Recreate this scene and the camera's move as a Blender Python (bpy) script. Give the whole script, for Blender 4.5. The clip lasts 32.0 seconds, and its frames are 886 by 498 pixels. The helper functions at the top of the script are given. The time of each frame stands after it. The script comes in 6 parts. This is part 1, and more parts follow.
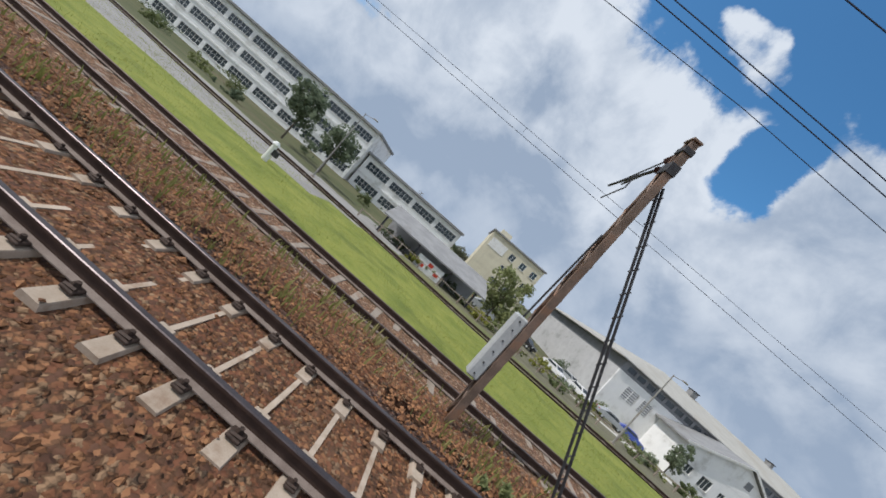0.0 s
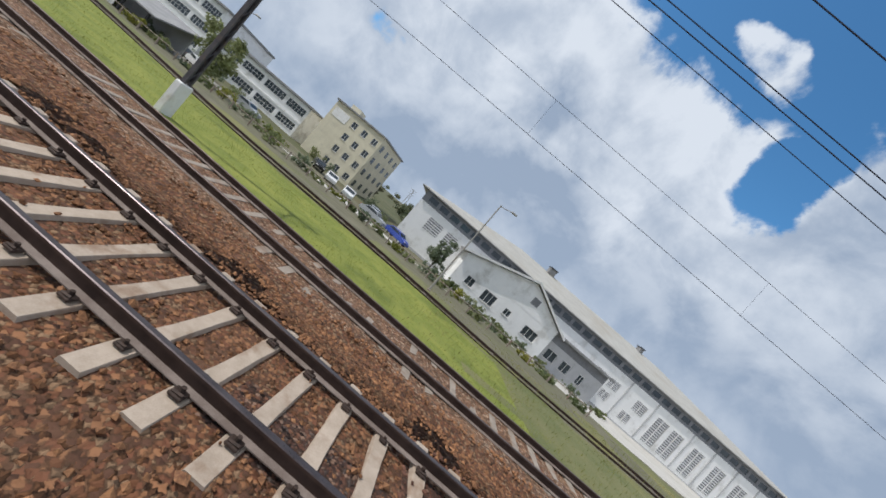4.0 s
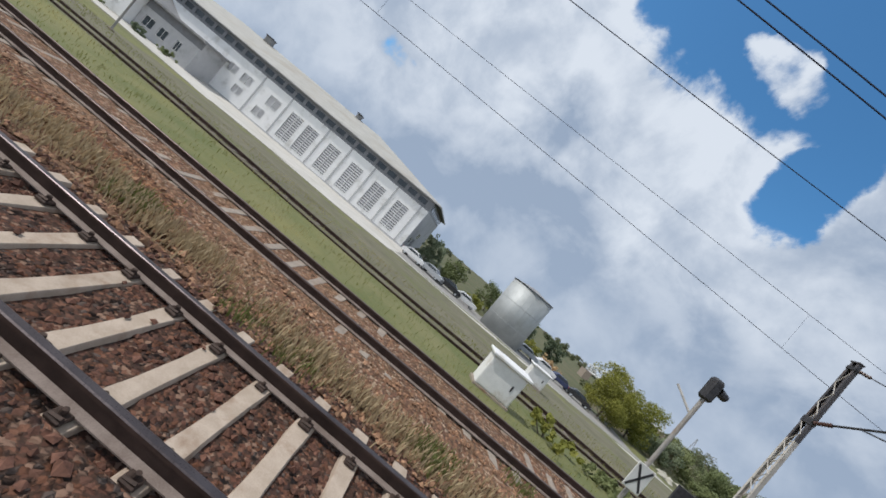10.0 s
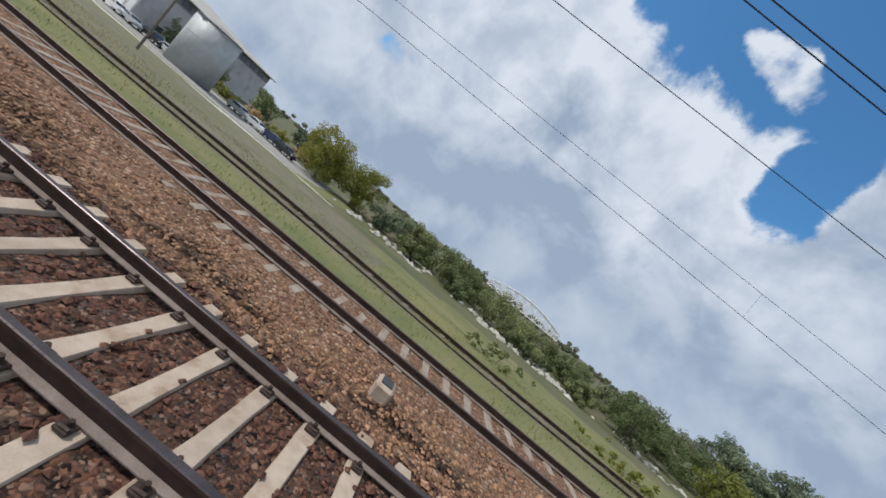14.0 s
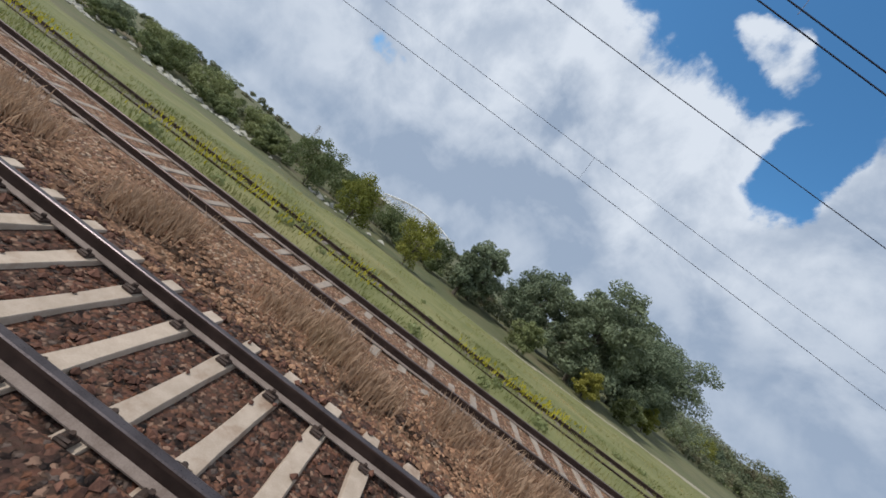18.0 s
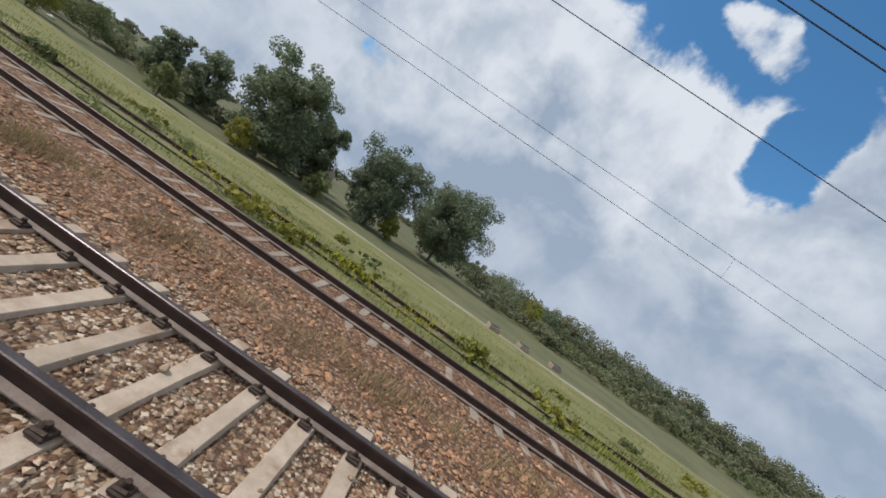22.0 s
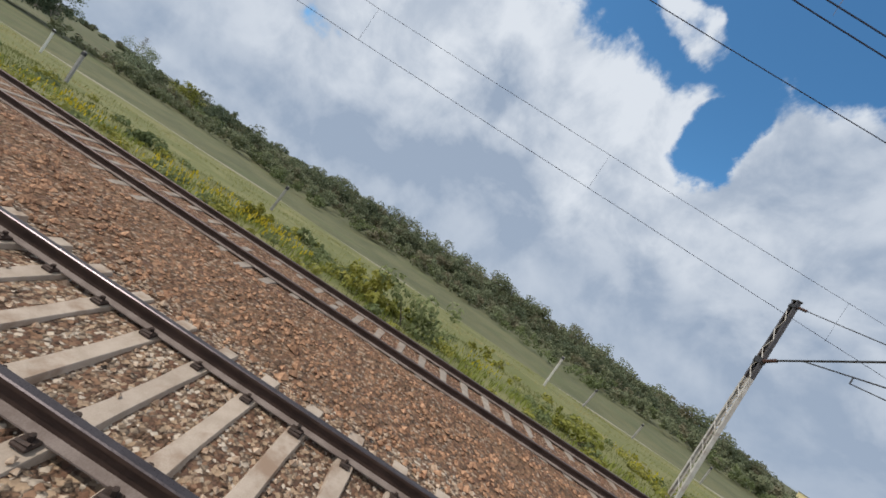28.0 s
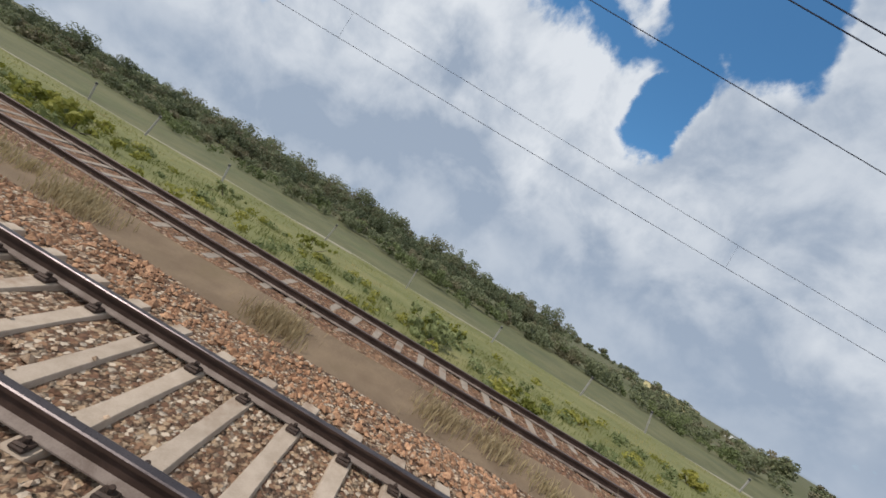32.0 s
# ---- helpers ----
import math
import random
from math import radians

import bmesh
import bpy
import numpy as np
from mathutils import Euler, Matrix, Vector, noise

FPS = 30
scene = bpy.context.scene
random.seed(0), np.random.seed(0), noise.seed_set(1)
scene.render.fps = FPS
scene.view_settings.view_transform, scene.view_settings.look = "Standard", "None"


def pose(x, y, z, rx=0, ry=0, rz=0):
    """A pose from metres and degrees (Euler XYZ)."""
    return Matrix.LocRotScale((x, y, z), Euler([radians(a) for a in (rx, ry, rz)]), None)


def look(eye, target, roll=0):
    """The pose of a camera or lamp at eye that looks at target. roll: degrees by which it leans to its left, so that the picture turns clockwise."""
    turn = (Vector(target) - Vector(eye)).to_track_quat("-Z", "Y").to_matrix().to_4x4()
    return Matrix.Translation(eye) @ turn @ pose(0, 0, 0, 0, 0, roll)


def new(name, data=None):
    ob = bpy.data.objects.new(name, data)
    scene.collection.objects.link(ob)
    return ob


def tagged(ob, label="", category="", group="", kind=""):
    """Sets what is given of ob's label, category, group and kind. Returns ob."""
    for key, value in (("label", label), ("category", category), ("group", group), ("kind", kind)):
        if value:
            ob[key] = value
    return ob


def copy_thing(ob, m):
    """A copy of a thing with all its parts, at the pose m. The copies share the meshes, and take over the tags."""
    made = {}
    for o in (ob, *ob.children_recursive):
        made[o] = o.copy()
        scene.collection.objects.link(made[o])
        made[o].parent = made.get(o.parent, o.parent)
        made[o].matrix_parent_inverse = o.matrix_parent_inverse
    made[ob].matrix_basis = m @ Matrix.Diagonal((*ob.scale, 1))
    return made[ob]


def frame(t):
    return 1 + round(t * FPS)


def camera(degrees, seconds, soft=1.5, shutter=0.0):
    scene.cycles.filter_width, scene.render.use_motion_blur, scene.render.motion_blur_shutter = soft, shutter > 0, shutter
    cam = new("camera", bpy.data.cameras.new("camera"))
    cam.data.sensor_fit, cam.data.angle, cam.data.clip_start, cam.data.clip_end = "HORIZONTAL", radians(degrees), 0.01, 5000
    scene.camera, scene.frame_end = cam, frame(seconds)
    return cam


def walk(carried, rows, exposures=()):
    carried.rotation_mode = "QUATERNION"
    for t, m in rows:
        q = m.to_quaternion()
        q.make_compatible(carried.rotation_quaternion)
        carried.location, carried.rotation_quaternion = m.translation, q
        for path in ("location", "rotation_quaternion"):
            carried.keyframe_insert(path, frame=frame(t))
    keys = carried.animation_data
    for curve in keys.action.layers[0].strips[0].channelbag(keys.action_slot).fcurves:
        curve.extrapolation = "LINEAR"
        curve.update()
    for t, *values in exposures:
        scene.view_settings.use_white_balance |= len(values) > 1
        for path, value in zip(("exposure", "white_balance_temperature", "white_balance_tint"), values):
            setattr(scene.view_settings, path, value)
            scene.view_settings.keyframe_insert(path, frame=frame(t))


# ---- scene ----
cam = camera(102.0, 32.0, soft=1.7)

# The line's course: heading (degrees) along the chainage, and the lateral offsets of what runs beside it.
HEAD_S = [-400, -60, 0, 21, 44.5, 70, 97, 153, 212, 273, 305, 337, 371, 406, 442, 479, 540, 700]
HEAD_A = [-11, -11, -6.56, -4.77, -2.84, -0.93, 0.06, 0.22, -0.2, -0.14, -0.5, -1.6, -4.3, -8.2, -12.0, -15.3, -20, -20]
STEP = 0.5
_s = np.arange(-700.0, 1400.0, STEP)
_h = np.radians(np.interp(_s, HEAD_S, HEAD_A))
_x = np.concatenate([[0], np.cumsum(np.cos(_h[1:]) * STEP)])
_y = np.concatenate([[0], np.cumsum(np.sin(_h[1:]) * STEP)])
_x -= np.interp(0, _s, _x)
_y -= np.interp(0, _s, _y) - 4.4


def place(s, d):
    """World x, y of chainage s and lateral offset d (to the left of travel); far off the offset turns to plain +y."""
    s, d = np.asarray(s, float), np.asarray(d, float)
    a = np.interp(s, _s, _h)
    n = np.clip(d, -80, 80)
    return np.interp(s, _s, _x) - np.sin(a) * n, np.interp(s, _s, _y) + np.cos(a) * n + (d - n)


def head(s):
    return float(np.degrees(np.interp(s, _s, _h)))


def d_near(s):
    return np.interp(s, [0, 32, 70, 97, 124, 250, 380, 420, 480], [2.95, 3.0, 2.78, 2.46, 2.29, 2.24, 2.26, 2.34, 2.36])


def d_second(s):
    return np.interp(s, [0, 32, 70, 97, 153, 228, 273, 337, 370, 480], [7.2, 7.1, 6.75, 6.7, 6.85, 6.9, 7.0, 7.45, 7.55, 7.55])


def d_third(s):
    return np.interp(s, [-60, 0, 30, 60, 92, 110, 145, 182, 250, 330], [27, 22.8, 19.6, 18.4, 15.8, 15.2, 14.0, 13.4, 13.0, 12.2])


# time, chainage, yaw, pitch, roll
ROWS = [
    (0, 0.30, -5.76, -1.75, 41.27), (0.5, 5.41, -5.33, -1.68, 41.24), (1, 10.64, -4.85, -1.65, 41.22), (1.5, 15.98, -4.43, -1.67, 41.17),
    (2, 21.46, -4.01, -1.52, 41.23), (2.5, 27.07, -3.58, -1.59, 41.10), (3, 32.82, -2.92, -1.39, 41.19), (3.5, 38.68, -2.59, -1.33, 41.01),
    (5.5, 63.48, -0.50, -0.87, 40.43), (6, 70.02, -0.01, -0.67, 40.43), (6.5, 76.78, 0.35, -0.66, 40.42), (7, 83.58, 0.63, -0.58, 40.46),
    (7.5, 90.11, 0.74, -0.45, 40.46), (8, 96.69, 0.91, -0.43, 40.43), (8.5, 103.63, 1.05, -0.51, 40.34), (9, 110.61, 1.06, -0.46, 40.24),
    (9.5, 117.67, 1.12, -0.46, 40.13), (10, 124.78, 1.05, -0.49, 40.00), (10.5, 131.61, 1.06, -0.43, 40.07), (11, 138.49, 0.99, -0.45, 40.04),
    (11.5, 145.69, 1.09, -0.40, 39.90), (12, 152.94, 1.12, -0.35, 39.85), (12.5, 160.21, 1.02, -0.38, 39.90), (13, 167.52, 0.81, -0.52, 39.88),
    (13.5, 174.89, 0.73, -0.62, 39.77), (14, 182.29, 0.65, -0.69, 39.77), (14.5, 189.65, 0.60, -0.66, 39.86), (16.5, 219.47, 0.62, -0.58, 39.68),
    (17, 227.02, 0.64, -0.64, 39.51), (17.5, 234.36, 0.39, -0.97, 37.52), (18, 241.73, 0.46, -0.90, 37.34), (18.5, 249.50, 0.68, -0.86, 37.22),
    (19, 257.31, 0.71, -0.80, 37.17), (19.5, 265.16, 0.76, -0.85, 37.01), (20, 273.04, 0.77, -0.86, 37.03), (20.5, 280.94, 0.55, -1.10, 36.08),
    (21, 288.90, 0.50, -1.12, 36.08), (21.5, 296.62, 0.55, -0.95, 36.10), (22, 304.39, 0.37, -0.74, 34.78), (22.5, 312.51, 0.23, -0.68, 33.84),
    (23, 320.67, -0.01, -0.33, 33.65), (23.5, 328.93, -0.24, 0.01, 33.60), (24, 337.23, -0.63, 0.31, 33.59), (24.5, 345.51, -1.13, 0.62, 33.48),
    (25, 353.87, -1.89, 0.65, 33.69), (25.5, 362.34, -2.54, 0.98, 33.59), (27.5, 397.02, -6.19, 1.25, 33.86), (28, 405.88, -7.39, 0.91, 33.33),
    (28.5, 414.59, -8.58, 0.71, 33.88), (29, 423.38, -9.29, 0.95, 33.45), (29.5, 432.57, -10.56, 0.62, 30.53), (30, 441.83, -11.31, 0.77, 30.66),
    (30.5, 451.04, -12.03, 0.91, 31.30), (31, 460.33, -12.73, 1.08, 31.17), (31.5, 469.73, -13.54, 1.11, 30.95), (32, 479.22, -14.49, 1.08, 31.00)]
EYE = 2.16
path = []
for t, s, yaw, pitch, roll in ROWS:
    px, py = place(s, 0)
    path.append((t, pose(float(px), float(py), EYE, 0, 0, yaw) @ pose(0, 0, 0, 90 + pitch, 0, 0) @ pose(0, 0, 0, 0, 0, roll)))
walk(cam, path, [(0, 0, 6260, 10), (19, 0, 6260, 10), (21, 0, 6450, 10), (27, 0, 6420, 10), (32, 0, 6560, 10)])

# ---- light ----
SUN = Vector((-0.61, -0.145, 0.777)).normalized()
sun = new("sun", bpy.data.lights.new("sun", "SUN"))
sun.data.energy, sun.data.angle, sun.data.color = 3.2, radians(0.6), (1.0, 0.94, 0.86)
sun.matrix_world = look((0, 0, 60), Vector((0, 0, 60)) - SUN)
scene.view_settings.exposure = 0.0

world = bpy.data.worlds.new("sky")
scene.world = world
world.use_nodes = True
wt = world.node_tree
wt.nodes.clear()


class Net:
    """Short-hand for node trees."""

    def __init__(self, tree):
        self.tree = tree

    def node(self, kind, **values):
        n = self.tree.nodes.new(kind)
        if "operation" in values:
            n.operation = values["operation"]
        if "use_clamp" in values:
            n.use_clamp = values["use_clamp"]
        if "interpolation_type" in values:
            n.interpolation_type = values["interpolation_type"]
        if "data_type" in values:
            n.data_type, n.blend_type = values["data_type"], values["blend_type"]
        if "sky_type" in values:
            n.sky_type, n.sun_disc = values["sky_type"], values["sun_disc"]
        return n

    def put(self, socket, value):
        if isinstance(value, bpy.types.NodeSocket):
            self.tree.links.new(value, socket)
        elif value is not None:
            socket.default_value = value

    def math(self, op, a, b=None, c=None, clamp=False):
        n = self.node("ShaderNodeMath", operation=op, use_clamp=clamp)
        for s, v in zip(n.inputs, (a, b, c)):
            self.put(s, v)
        return n.outputs[0]

    def vmath(self, op, a, b=None):
        n = self.node("ShaderNodeVectorMath", operation=op)
        self.put(n.inputs[0], a)
        if b is not None:
            self.put(n.inputs[1], b)
        return n.outputs["Value"] if op in ("DOT_PRODUCT", "LENGTH") else n.outputs[0]

    def noise(self, vec, scale, detail=4.0, rough=0.55, distort=0.0, out=0):
        n = self.node("ShaderNodeTexNoise")
        self.put(n.inputs["Vector"], vec)
        n.inputs["Scale"].default_value, n.inputs["Detail"].default_value = scale, detail
        n.inputs["Roughness"].default_value, n.inputs["Distortion"].default_value = rough, distort
        return n.outputs[out]

    def smooth(self, v, lo, hi, a=0.0, b=1.0):
        n = self.node("ShaderNodeMapRange", interpolation_type="SMOOTHSTEP")
        for s, x in zip(n.inputs, (v, lo, hi, a, b)):
            self.put(s, x)
        return n.outputs[0]

    def mix(self, fac, a, b, mode="MIX"):
        n = self.node("ShaderNodeMix", data_type="RGBA", blend_type=mode)
        self.put(n.inputs[0], fac)
        self.put(n.inputs[6], a if not isinstance(a, tuple) else (*a, 1))
        self.put(n.inputs[7], b if not isinstance(b, tuple) else (*b, 1))
        return n.outputs[2]

    def xyz(self, x, y, z):
        n = self.node("ShaderNodeCombineXYZ")
        for s, v in zip(n.inputs, (x, y, z)):
            self.put(s, v)
        return n.outputs[0]


w = Net(wt)
way = w.node("ShaderNodeTexCoord").outputs["Generated"]
sky = w.node("ShaderNodeTexSky", sky_type="NISHITA", sun_disc=False)
sky.sun_elevation, sky.sun_rotation = math.asin(SUN.z), math.atan2(SUN.x, SUN.y)
sky.air_density, sky.dust_density, sky.ozone_density = 1.0, 0.6, 1.6
# a plane of the sky, square to the mean line of sight across the line, for the cloud banks
E0 = Vector((0.0, 1.0, 0.0))
front = w.math("MAXIMUM", w.vmath("DOT_PRODUCT", way, tuple(E0)), 0.08)
su = w.math("DIVIDE", w.vmath("DOT_PRODUCT", way, (1, 0, 0)), front)
sv = w.math("DIVIDE", w.vmath("DOT_PRODUCT", way, (0, 0, 1)), front)
warp = w.noise(way, 5.5, 8.0, 0.6, out=1)
wob = w.vmath("MULTIPLY", w.vmath("SUBTRACT", warp, (0.5, 0.5, 0.5)), (0.2, 0.2, 0.2))
plane = w.vmath("ADD", w.xyz(su, sv, 0.0), wob)


def blob(cx, cy, rx, ry, turn, soft=0.5):
    """1 inside an ellipse of the sky plane, falling to 0 outside."""
    c, s = math.cos(radians(turn)), math.sin(radians(turn))
    p = w.vmath("SUBTRACT", plane, (cx, cy, 0))
    a = w.math("DIVIDE", w.vmath("DOT_PRODUCT", p, (c, s, 0)), rx)
    b = w.math("DIVIDE", w.vmath("DOT_PRODUCT", p, (-s, c, 0)), ry)
    r = w.math("ADD", w.math("MULTIPLY", a, a), w.math("MULTIPLY", b, b))
    return w.smooth(r, 1.0 + soft, max(0.0, 1.0 - soft))


# holes of blue sky, then clouds set into them: centre, radii, turn
HOLES = [(0.28, 1.17, 0.50, 0.41, 4), (0.64, 0.77, 0.10, 0.20, -14), (0.78, 1.32, 0.36, 0.30, 0)]
WISPS = [(-0.5, 0.315, 0.20, 0.04, -6), (-0.8, 0.3, 0.12, 0.05, 10)]
PUFFS = [(0.40, 0.985, 0.125, 0.085, 5), (1.10, 0.84, 0.26, 0.16, 25)]
DARKS = [(0.36, 0.20, 0.44, 0.075, -3), (0.03, 0.50, 0.08, 0.11, 0), (-0.35, 0.13, 0.45, 0.07, 5), (0.85, 0.24, 0.4, 0.10, -6), (1.6, 0.22, 0.55, 0.24, -8), (0.15, 0.30, 0.16, 0.08, 15)]
BRIGHTS = [(0.32, 0.37, 0.15, 0.06, 0), (0.2, 0.62, 0.35, 0.09, 8), (-0.12, 0.52, 0.10, 0.13, 0), (-0.45, 0.42, 0.2, 0.06, 8), (1.3, 0.34, 0.25, 0.07, 0), (0.9, 0.55, 0.2, 0.1, 0)]
hole = 0.0
for q in HOLES:
    hole = w.math("MAXIMUM", hole, blob(*q, soft=0.9))
puff = 0.0
for q in PUFFS:
    puff = w.math("MAXIMUM", puff, blob(*q, soft=0.85))
bright = 0.0
for q in BRIGHTS:
    bright = w.math("MAXIMUM", bright, blob(*q, soft=0.9))
dark = 0.0
for q in DARKS:
    dark = w.math("MAXIMUM", dark, blob(*q, soft=0.9))
billow = w.noise(way, 5.5, 8.0, 0.56, 0.4)
tufts = w.noise(way, 13.0, 7.0, 0.58)
broad = w.noise(way, 2.2, 4.0, 0.5)
wisp = 0.0
for q in WISPS:
    wisp = w.math("MAXIMUM", wisp, blob(*q, soft=0.95))
cover = w.math("ADD", w.math("SUBTRACT", 0.88, w.math("MULTIPLY", hole, 0.92)), w.math("MULTIPLY", puff, 0.53))
cover = w.math("SUBTRACT", cover, w.math("MULTIPLY", wisp, 0.24))
cover = w.math("ADD", cover, w.math("MULTIPLY", w.math("SUBTRACT", billow, 0.5), 1.5))
cover = w.math("ADD", cover, w.math("MULTIPLY", w.math("SUBTRACT", tufts, 0.5), 0.78))
cover_f = w.smooth(cover, 0.24, 0.56)
height_n = w.math("ADD", w.math("MULTIPLY", billow, 0.72), w.math("MULTIPLY", tufts, 0.28))
lit = w.smooth(height_n, 0.35, 0.63)
edge = w.smooth(hole, 0.02, 0.5)
lit = w.math("ADD", w.math("MULTIPLY", lit, 0.66), w.math("MULTIPLY", w.smooth(broad, 0.36, 0.62), 0.34))
lit = w.math("ADD", lit, w.math("MULTIPLY", edge, 0.26))
lit = w.math("ADD", lit, w.math("MULTIPLY", bright, 0.16))
lit = w.math("SUBTRACT", lit, w.math("MULTIPLY", dark, 0.38), clamp=True)
cloud = w.mix(lit, (0.325, 0.40, 0.515), (0.72, 0.765, 0.825))
low = w.math("MULTIPLY", w.smooth(sv, 0.42, 0.0, 0.0, 0.62), w.smooth(su, -0.6, 0.9, 0.55, 1.0))
cloud = w.mix(low, cloud, (0.345, 0.425, 0.545))
blue = w.mix(1.0, sky.outputs[0], (0.08, 0.142, 0.166), "MULTIPLY")
sky_all = w.mix(cover_f, blue, cloud)
below = w.smooth(w.vmath("DOT_PRODUCT", way, (0, 0, 1)), -0.02, 0.0)
sky_all = w.mix(below, (0.10, 0.11, 0.07), sky_all)
bg = w.node("ShaderNodeBackground")
w.put(bg.inputs[0], sky_all)
bg.inputs[1].default_value = 1.0
w.put(w.node("ShaderNodeOutputWorld").inputs[0], bg.outputs[0])

# ---- materials ----


def material(name, a, b, scale=3.0, rough=0.8, bump=0.3, fine=60.0, metal=0.0, stain=None, stain_scale=0.4, vary=0.12, spec=0.3, coords="Object", bump_dist=0.01):
    """Two tones mixed by coarse and fine grain, with stains, relief and a small change from piece to piece."""
    m = bpy.data.materials.new(name)
    m.use_nodes = True
    n = Net(m.node_tree)
    b_ = m.node_tree.nodes["Principled BSDF"]
    tc = n.node("ShaderNodeTexCoord").outputs[coords] if coords != "World" else n.node("ShaderNodeNewGeometry").outputs["Position"]
    coarse = n.noise(tc, scale, 5.0, 0.6)
    grain = n.noise(tc, fine, 3.0, 0.6)
    f = n.smooth(n.math("ADD", n.math("MULTIPLY", coarse, 0.65), n.math("MULTIPLY", grain, 0.35)), 0.33, 0.67)
    col = n.mix(f, a, b)
    if stain:
        col = n.mix(n.smooth(n.noise(tc, stain_scale, 6.0, 0.65), 0.5, 0.7, 0.0, 0.85), col, stain)
    if vary:
        r = n.node("ShaderNodeObjectInfo").outputs["Random"]
        i = n.node("ShaderNodeNewGeometry").outputs["Random Per Island"]
        k = n.math("ADD", n.math("MULTIPLY", n.math("ADD", r, i), vary), 1.0 - vary)
        hsv = n.node("ShaderNodeHueSaturation")
        n.put(hsv.inputs["Value"], k)
        n.put(hsv.inputs["Color"], col)
        col = hsv.outputs[0]
    n.put(b_.inputs["Base Color"], col)
    n.put(b_.inputs["Roughness"], n.smooth(grain, 0.2, 0.8, max(0.03, rough - 0.12), min(1.0, rough + 0.1)))
    b_.inputs["Metallic"].default_value = metal
    b_.inputs["Specular IOR Level"].default_value = spec
    if bump:
        bn = n.node("ShaderNodeBump")
        bn.inputs["Strength"].default_value, bn.inputs["Distance"].default_value = bump, bump_dist
        n.put(bn.inputs["Height"], n.math("ADD", coarse, n.math("MULTIPLY", grain, 0.6)))
        n.put(b_.inputs["Normal"], bn.outputs[0])
    return m


def ballast_material(name, tones, cell=23.0, dirt=(0.13, 0.07, 0.045), dirt_amount=0.4):
    """Crushed stone: cells of many tones, each domed and separately lit, darker towards the gaps, with patches of dirt.
    """
    m = bpy.data.materials.new(name)
    m.use_nodes = True
    n = Net(m.node_tree)
    b_ = m.node_tree.nodes["Principled BSDF"]
    pos = n.node("ShaderNodeNewGeometry").outputs["Position"]
    pos = n.vmath("ADD", pos, n.vmath("MULTIPLY", n.noise(pos, 22.0, 2.0, out=1), (0.045, 0.045, 0.045)))
    v = n.node("ShaderNodeTexVoronoi")
    n.put(v.inputs["Vector"], pos)
    v.distance = "MANHATTAN"
    v.inputs["Scale"].default_value = cell
    sep = n.node("ShaderNodeSeparateColor")
    n.put(sep.inputs[0], v.outputs["Color"])
    ramp = n.node("ShaderNodeValToRGB")
    ramp.color_ramp.interpolation = "CONSTANT"
    els = ramp.color_ramp.elements
    while len(els) < len(tones):
        els.new(0.5)
    for i, (e, c) in enumerate(zip(els, tones)):
        e.position, e.color = i / len(tones), (*c, 1)
    n.put(ramp.inputs[0], sep.outputs[0])
    gap = n.smooth(v.outputs["Distance"], 0.7, 1.0)
    col = n.mix(n.math("MULTIPLY", gap, 0.75), ramp.outputs[0], tuple(c * 0.5 for c in dirt))
    patch = n.smooth(n.noise(pos, 0.7, 5.0, 0.65), 0.45, 0.72, 0.0, dirt_amount)
    col = n.mix(patch, col, dirt)
    n.put(b_.inputs["Base Color"], col)
    b_.inputs["Roughness"].default_value = 0.85
    b_.inputs["Specular IOR Level"].default_value = 0.25
    facet = n.vmath("MULTIPLY", n.vmath("SUBTRACT", v.outputs["Color"], (0.5, 0.5, 0.5)), (2.3, 2.3, 0.9))
    flat = n.vmath("NORMALIZE", n.vmath("ADD", n.node("ShaderNodeNewGeometry").outputs["Normal"], facet))
    bn = n.node("ShaderNodeBump")
    bn.inputs["Strength"].default_value, bn.inputs["Distance"].default_value = 0.5, 0.014
    n.put(bn.inputs["Height"], n.math("SUBTRACT", n.math("MULTIPLY", n.noise(pos, 70.0, 3.0), 0.35), v.outputs["Distance"]))
    n.put(bn.inputs["Normal"], flat)
    n.put(b_.inputs["Normal"], bn.outputs[0])
    return m


